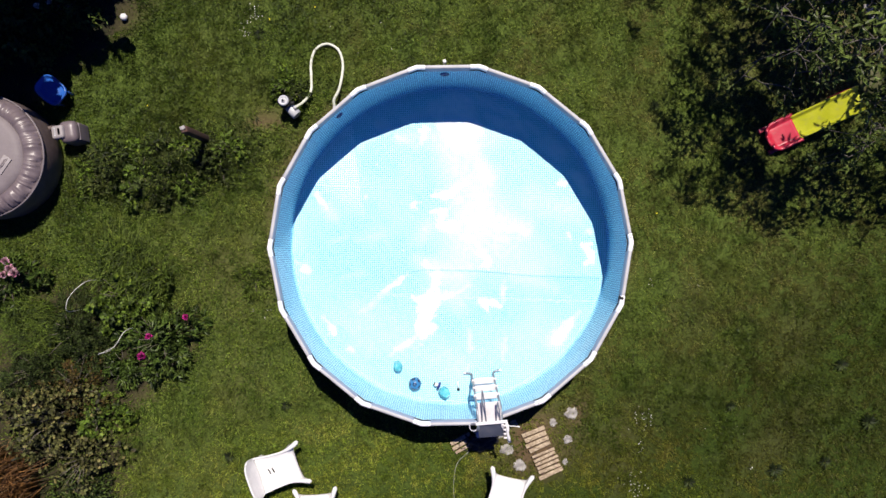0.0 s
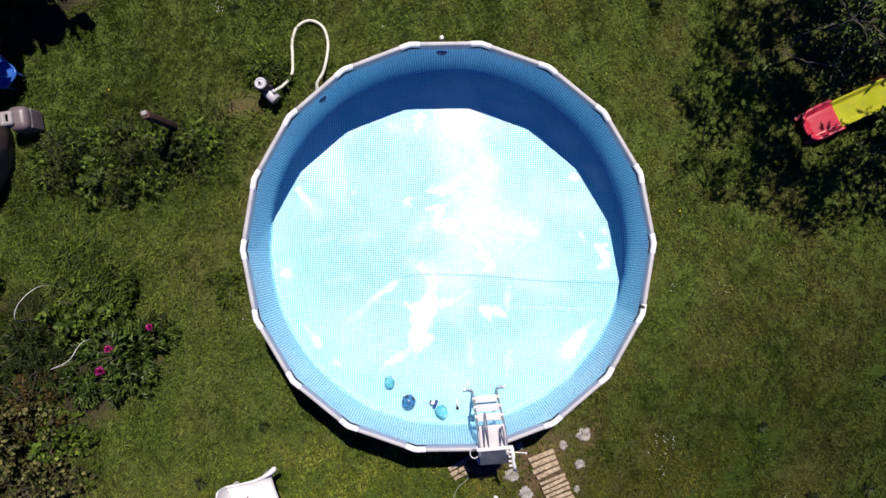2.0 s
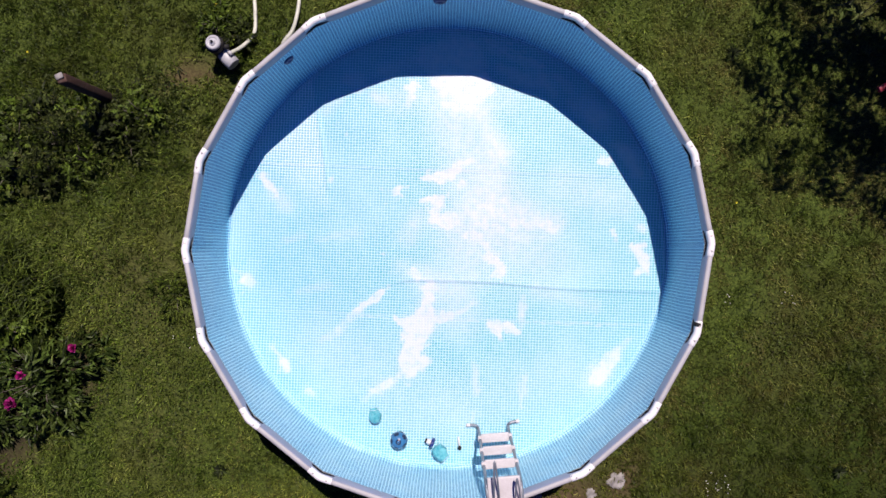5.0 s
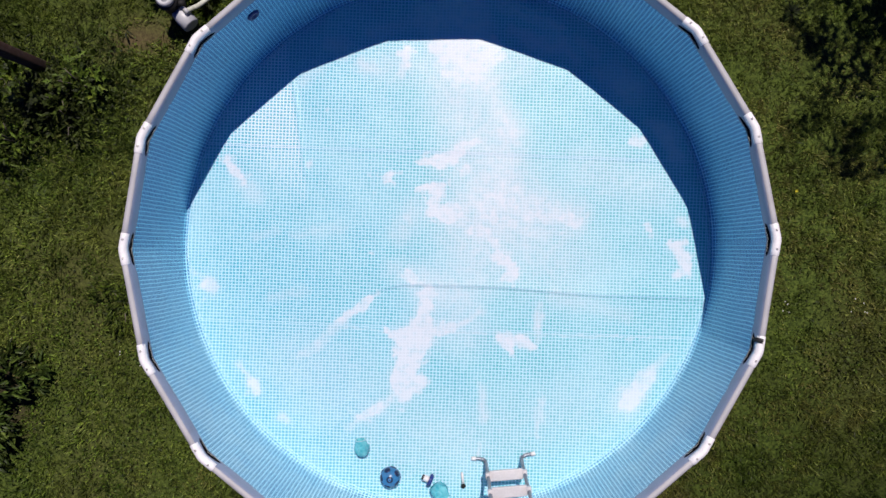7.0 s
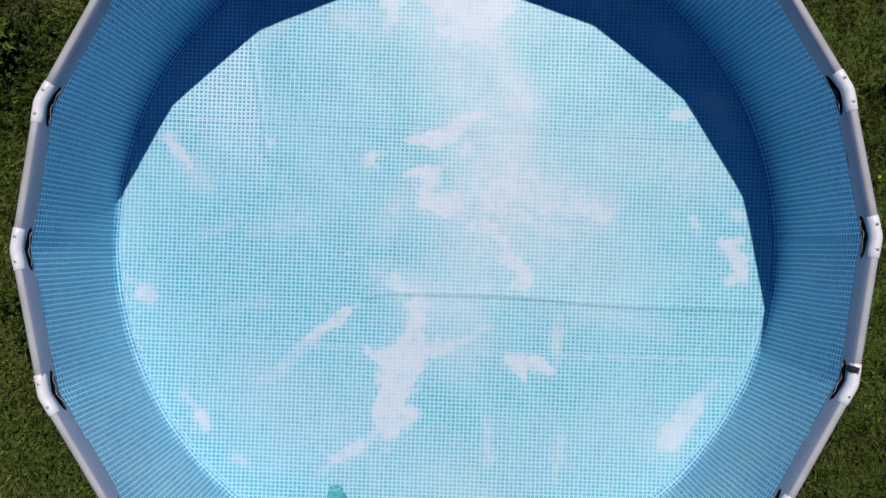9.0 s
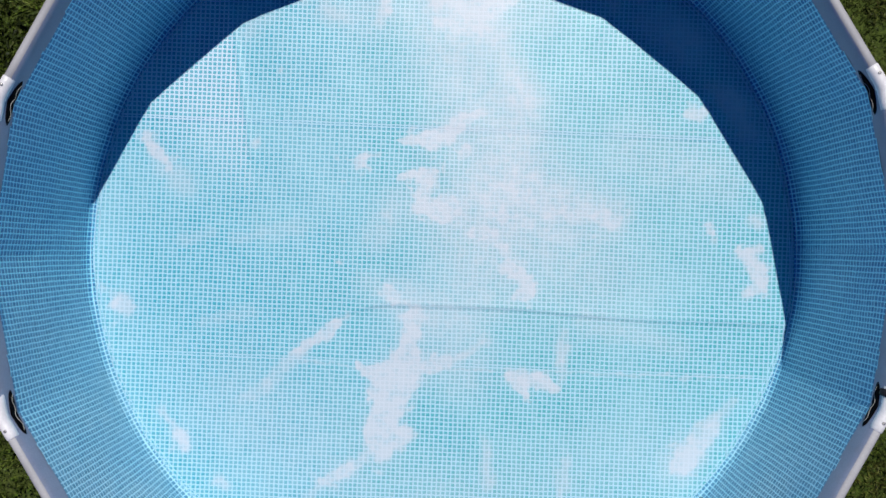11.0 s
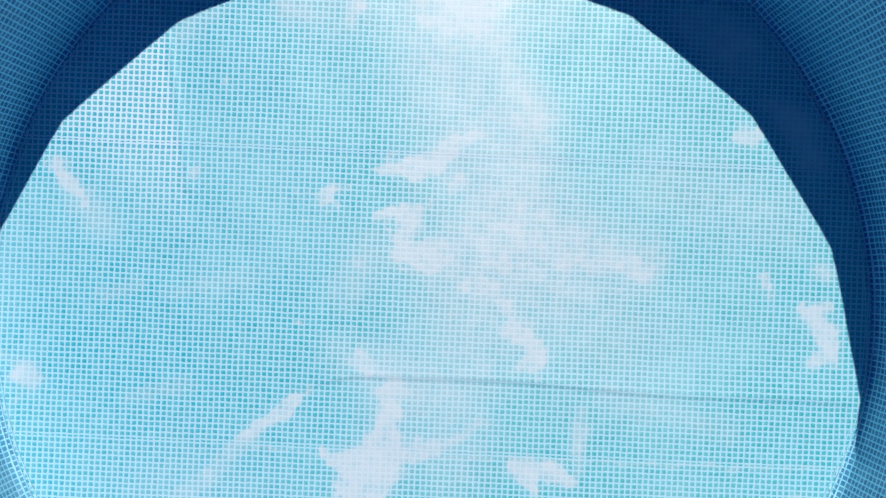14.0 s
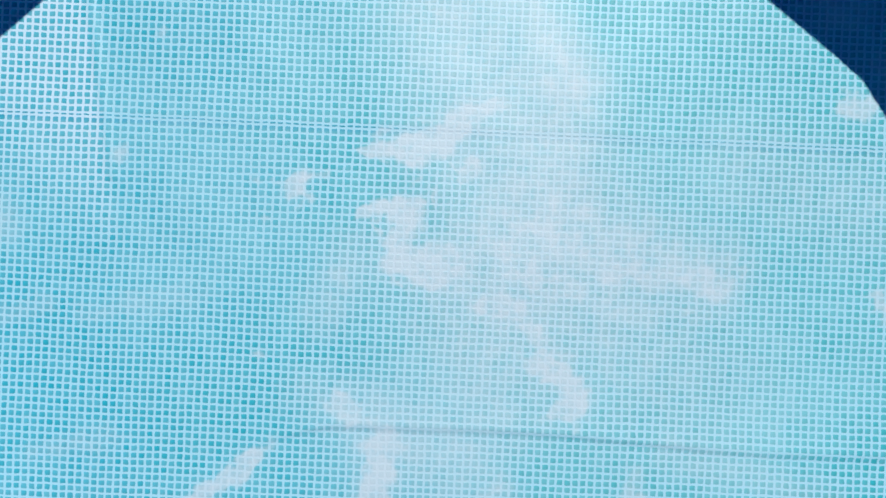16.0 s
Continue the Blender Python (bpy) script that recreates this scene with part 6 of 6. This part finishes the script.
# ---- weeds, flowers and grass ----
def weeds():
    g = np.random.default_rng(17)
    n = 42000
    x, y = g.uniform(-5.4, -2.6, n), g.uniform(0.35, 2.2, n)
    mask = np.exp(-(((x + 4.1) / 0.95) ** 2 + ((y - 1.1) / 0.42) ** 2) ** 1.5) + 0.9 * np.exp(-(((x + 3.15) / 0.42) ** 2 + ((y - 1.35) / 0.42) ** 2) ** 1.5)
    keep = g.uniform(0, 1, n) < mask * (0.55 + 0.5 * field(x, y, 31, 3.0))
    x, y, mask = x[keep], y[keep], mask[keep]
    m = len(x)
    z = 0.03 + 0.40 * mask * g.uniform(0.1, 1, m) * (0.7 + 0.4 * field(x, y, 33, 4.0))
    a = g.uniform(0, 6.28, m)
    out = np.stack([np.cos(a), np.sin(a), g.uniform(-0.2, 0.7, m)], 1)
    up = np.tile([0, 0, 1.0], (m, 1)) + g.normal(0, 0.35, (m, 3))
    z = z * (0.55 + 1.15 * (field(x, y, 36, 2.6) > 0.30))
    big = np.where(field(x, y, 38, 3.4) > 0.45, 1.45, 1.0)
    ob = foliage("weeds", LANCE, np.stack([x, y, np.maximum(z, 0.02)], 1), out, up, g.uniform(0.03, 0.075, m) * big, g.uniform(0.007, 0.017, m) * big * big, WEED)
    tagged(ob, "knee-high green weeds growing round an old post", "weeds", kind="stuff")


def grass():
    g = np.random.default_rng(23)
    n, k = 34000, 17
    tx, ty = g.uniform(-6.9, 6.9, n), g.uniform(-4.1, 4.2, n)
    spread = g.uniform(0.02, 0.085, n)
    size = np.clip(0.95 + 0.35 * field(tx, ty, 61, 1.7) + 0.25 * field(tx, ty, 62, 6.0) + g.normal(0, 0.22, n) + 0.45 * np.clip(field(tx, ty, 63, 0.9), 0, 1), 0.4, 2.0) * np.where(g.uniform(0, 1, n) < 0.06 + 0.10 * (tx < -1.5), 1.6, 1.0) * np.where(g.uniform(0, 1, n) < 0.01 + 0.06 * (tx < -1.5), 1.7, 1.0)
    a = g.uniform(0, 6.28, (n, k))
    d = np.sqrt(g.uniform(0, 1, (n, k))) * spread[:, None]
    x, y = (tx[:, None] + d * np.cos(a)).ravel(), (ty[:, None] + d * np.sin(a)).ravel()
    size = np.repeat(size, k)
    lean = (a + g.normal(0, 0.7, (n, k))).ravel()
    ok, bare = on_lawn(x, y)
    ok &= g.uniform(0, 1, n * k) > bare
    x, y, size, lean = x[ok], y[ok], size[ok], lean[ok]
    m = len(x)
    out = np.stack([np.cos(lean), np.sin(lean), g.uniform(0.25, 2.0, m)], 1)
    up = np.tile([0, 0, 1.0], (m, 1)) + g.normal(0, 0.3, (m, 3))
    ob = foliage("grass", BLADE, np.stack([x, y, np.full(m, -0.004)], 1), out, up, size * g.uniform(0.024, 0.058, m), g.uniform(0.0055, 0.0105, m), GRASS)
    tagged(ob, "short uneven lawn grass with worn yellowish patches", "grass", kind="stuff")


def clover():
    g = np.random.default_rng(29)
    n = 130000
    x, y = g.uniform(-6.6, 6.6, n), g.uniform(-3.9, 4.0, n)
    ok, bare = on_lawn(x, y)
    ok &= g.uniform(0, 1, n) < np.clip(field(x, y, 71, 1.6) * 0.7 + 0.08 - 0.11 * x, 0, 0.8) * (1 - bare)
    x, y = x[ok], y[ok]
    m = len(x)
    a = g.uniform(0, 6.28, m)
    out = np.stack([np.cos(a), np.sin(a), g.uniform(-0.1, 0.35, m)], 1)
    up = np.tile([0, 0, 1.0], (m, 1)) + g.normal(0, 0.25, (m, 3))
    ob = foliage("clover", ROUND, np.stack([x, y, g.uniform(0.012, 0.045, m)], 1), out, up, g.uniform(0.012, 0.028, m), g.uniform(0.009, 0.021, m), CLOVER)
    tagged(ob, "patches of clover and broad-leaved weeds in the lawn", "clover", kind="stuff")


def lawn_flowers(name, spots, mat, label, r):
    g = np.random.default_rng(37)
    root, out = [], []
    for x, y, s, c in spots:
        for _ in range(c):
            px, py = g.normal(x, s), g.normal(y, s)
            for k in range(7):
                a = 2 * math.pi * k / 7
                root.append((px, py, 0.055))
                out.append((math.cos(a), math.sin(a), 0.15))
    m = len(root)
    ob = foliage(name, ROUND, np.array(root), np.array(out), np.tile([0, 0, 1.0], (m, 1)), np.full(m, r), np.full(m, r * 0.7), mat)
    tagged(ob, label, "flowers", kind="stuff")


def weed_rosette(at, r, seed):
    t = thing("weed_rosette", (*at, 0), 0, "flat dark green weed rosette in the lawn", "weed", "weed rosettes")
    g = np.random.default_rng(seed)
    n = 22
    a = np.arange(n) * 2.4 + g.uniform(-0.2, 0.2, n)
    out = np.stack([np.cos(a), np.sin(a), g.uniform(0.1, 0.5, n)], 1)
    foliage("leaf_ring", LANCE, np.tile([0, 0, 0.02], (n, 1)) + 0.01 * out, out, np.tile([0, 0, 1.0], (n, 1)), r * g.uniform(0.6, 1.1, n), np.full(n, r * 0.28), ROSETTE, t)


for i, (x, y, r) in enumerate(((5.82, -2.55, 0.13), (5.45, -1.75, 0.12), (5.2, -3.1, 0.10), (4.5, -3.2, 0.12), (3.9, -2.3, 0.08), (3.3, -3.35, 0.10), (-2.6, 3.0, 0.09), (2.9, 1.9, 0.09), (-2.3, -2.2, 0.08), (-3.1, -2.9, 0.09))):
    weed_rosette((x, y), r, 200 + i)
bush("weed_clump", (-2.24, 2.26), 0.17, 0.26, 420, LANCE, 0.075, 0.026, BRIGHT, "leafy weed clump beside the filter pump", "weed", 41, 4)
bush("weed_clump", (-2.71, -0.45), 0.20, 0.10, 260, LANCE, 0.075, 0.016, LILY, "flat grassy weed clump at the foot of the pool", "weed", 44, 3)
bush("weed_clump", (-2.02, 2.16), 0.13, 0.2, 260, LANCE, 0.06, 0.025, WEED, "leafy weed clump under the pool hose", "weed", 42, 4)
bush("broad_weed", (-4.16, 0.86), 0.17, 0.30, 70, LOBED, 0.13, 0.10, WEED, "broad-leaved bright green weed among low weeds", "weed", 43, 4)
for i, (x, y, r, h) in enumerate(((-4.74, 1.32, 0.20, 0.26), (-4.40, 1.36, 0.17, 0.22), (-4.10, 1.41, 0.20, 0.24), (-4.92, 1.06, 0.22, 0.26), (-4.55, 1.05, 0.24, 0.32), (-4.22, 1.10, 0.24, 0.36), (-3.85, 1.10, 0.22, 0.34),
                                  (-4.35, 0.80, 0.20, 0.26), (-3.95, 0.78, 0.18, 0.26), (-3.60, 0.92, 0.20, 0.34), (-3.30, 1.28, 0.22, 0.40), (-3.00, 1.36, 0.22, 0.36), (-3.12, 1.08, 0.18, 0.30), (-3.62, 1.45, 0.16, 0.26))):
    bush("weed_clump", (x, y), r, h, 210, LOBED if i % 3 else LANCE, 0.075, 0.050 if i % 3 else 0.024, BRIGHT if i % 2 else WEED, "leafy green weed clump in the rough grass round the post", "weed", 300 + i, 3)
weeds()
lawn_flowers("daisies", [(2.69, -2.45, 0.09, 22), (2.56, -3.37, 0.08, 24), (2.61, -2.84, 0.07, 8), (-2.68, 3.28, 0.07, 18), (-2.80, 3.01, 0.07, 14), (2.78, -0.55, 0.06, 4), (3.42, -0.54, 0.05, 5), (-2.55, -0.85, 0.1, 5), (-1.1, 3.1, 0.3, 6), (3.6, -3.2, 0.5, 8)], DAISY, "small white daisies scattered in the lawn", 0.0065)
lawn_flowers("dandelions", [(-4.18, 2.02, 0.015, 1), (-2.29, 2.46, 0.02, 2), (-4.6, 1.3, 0.2, 1), (-2.0, 2.9, 0.3, 2), (3.3, 0.6, 0.3, 2)], DANDELION, "a few yellow dandelions in the lawn", 0.013)
clover()
grass()
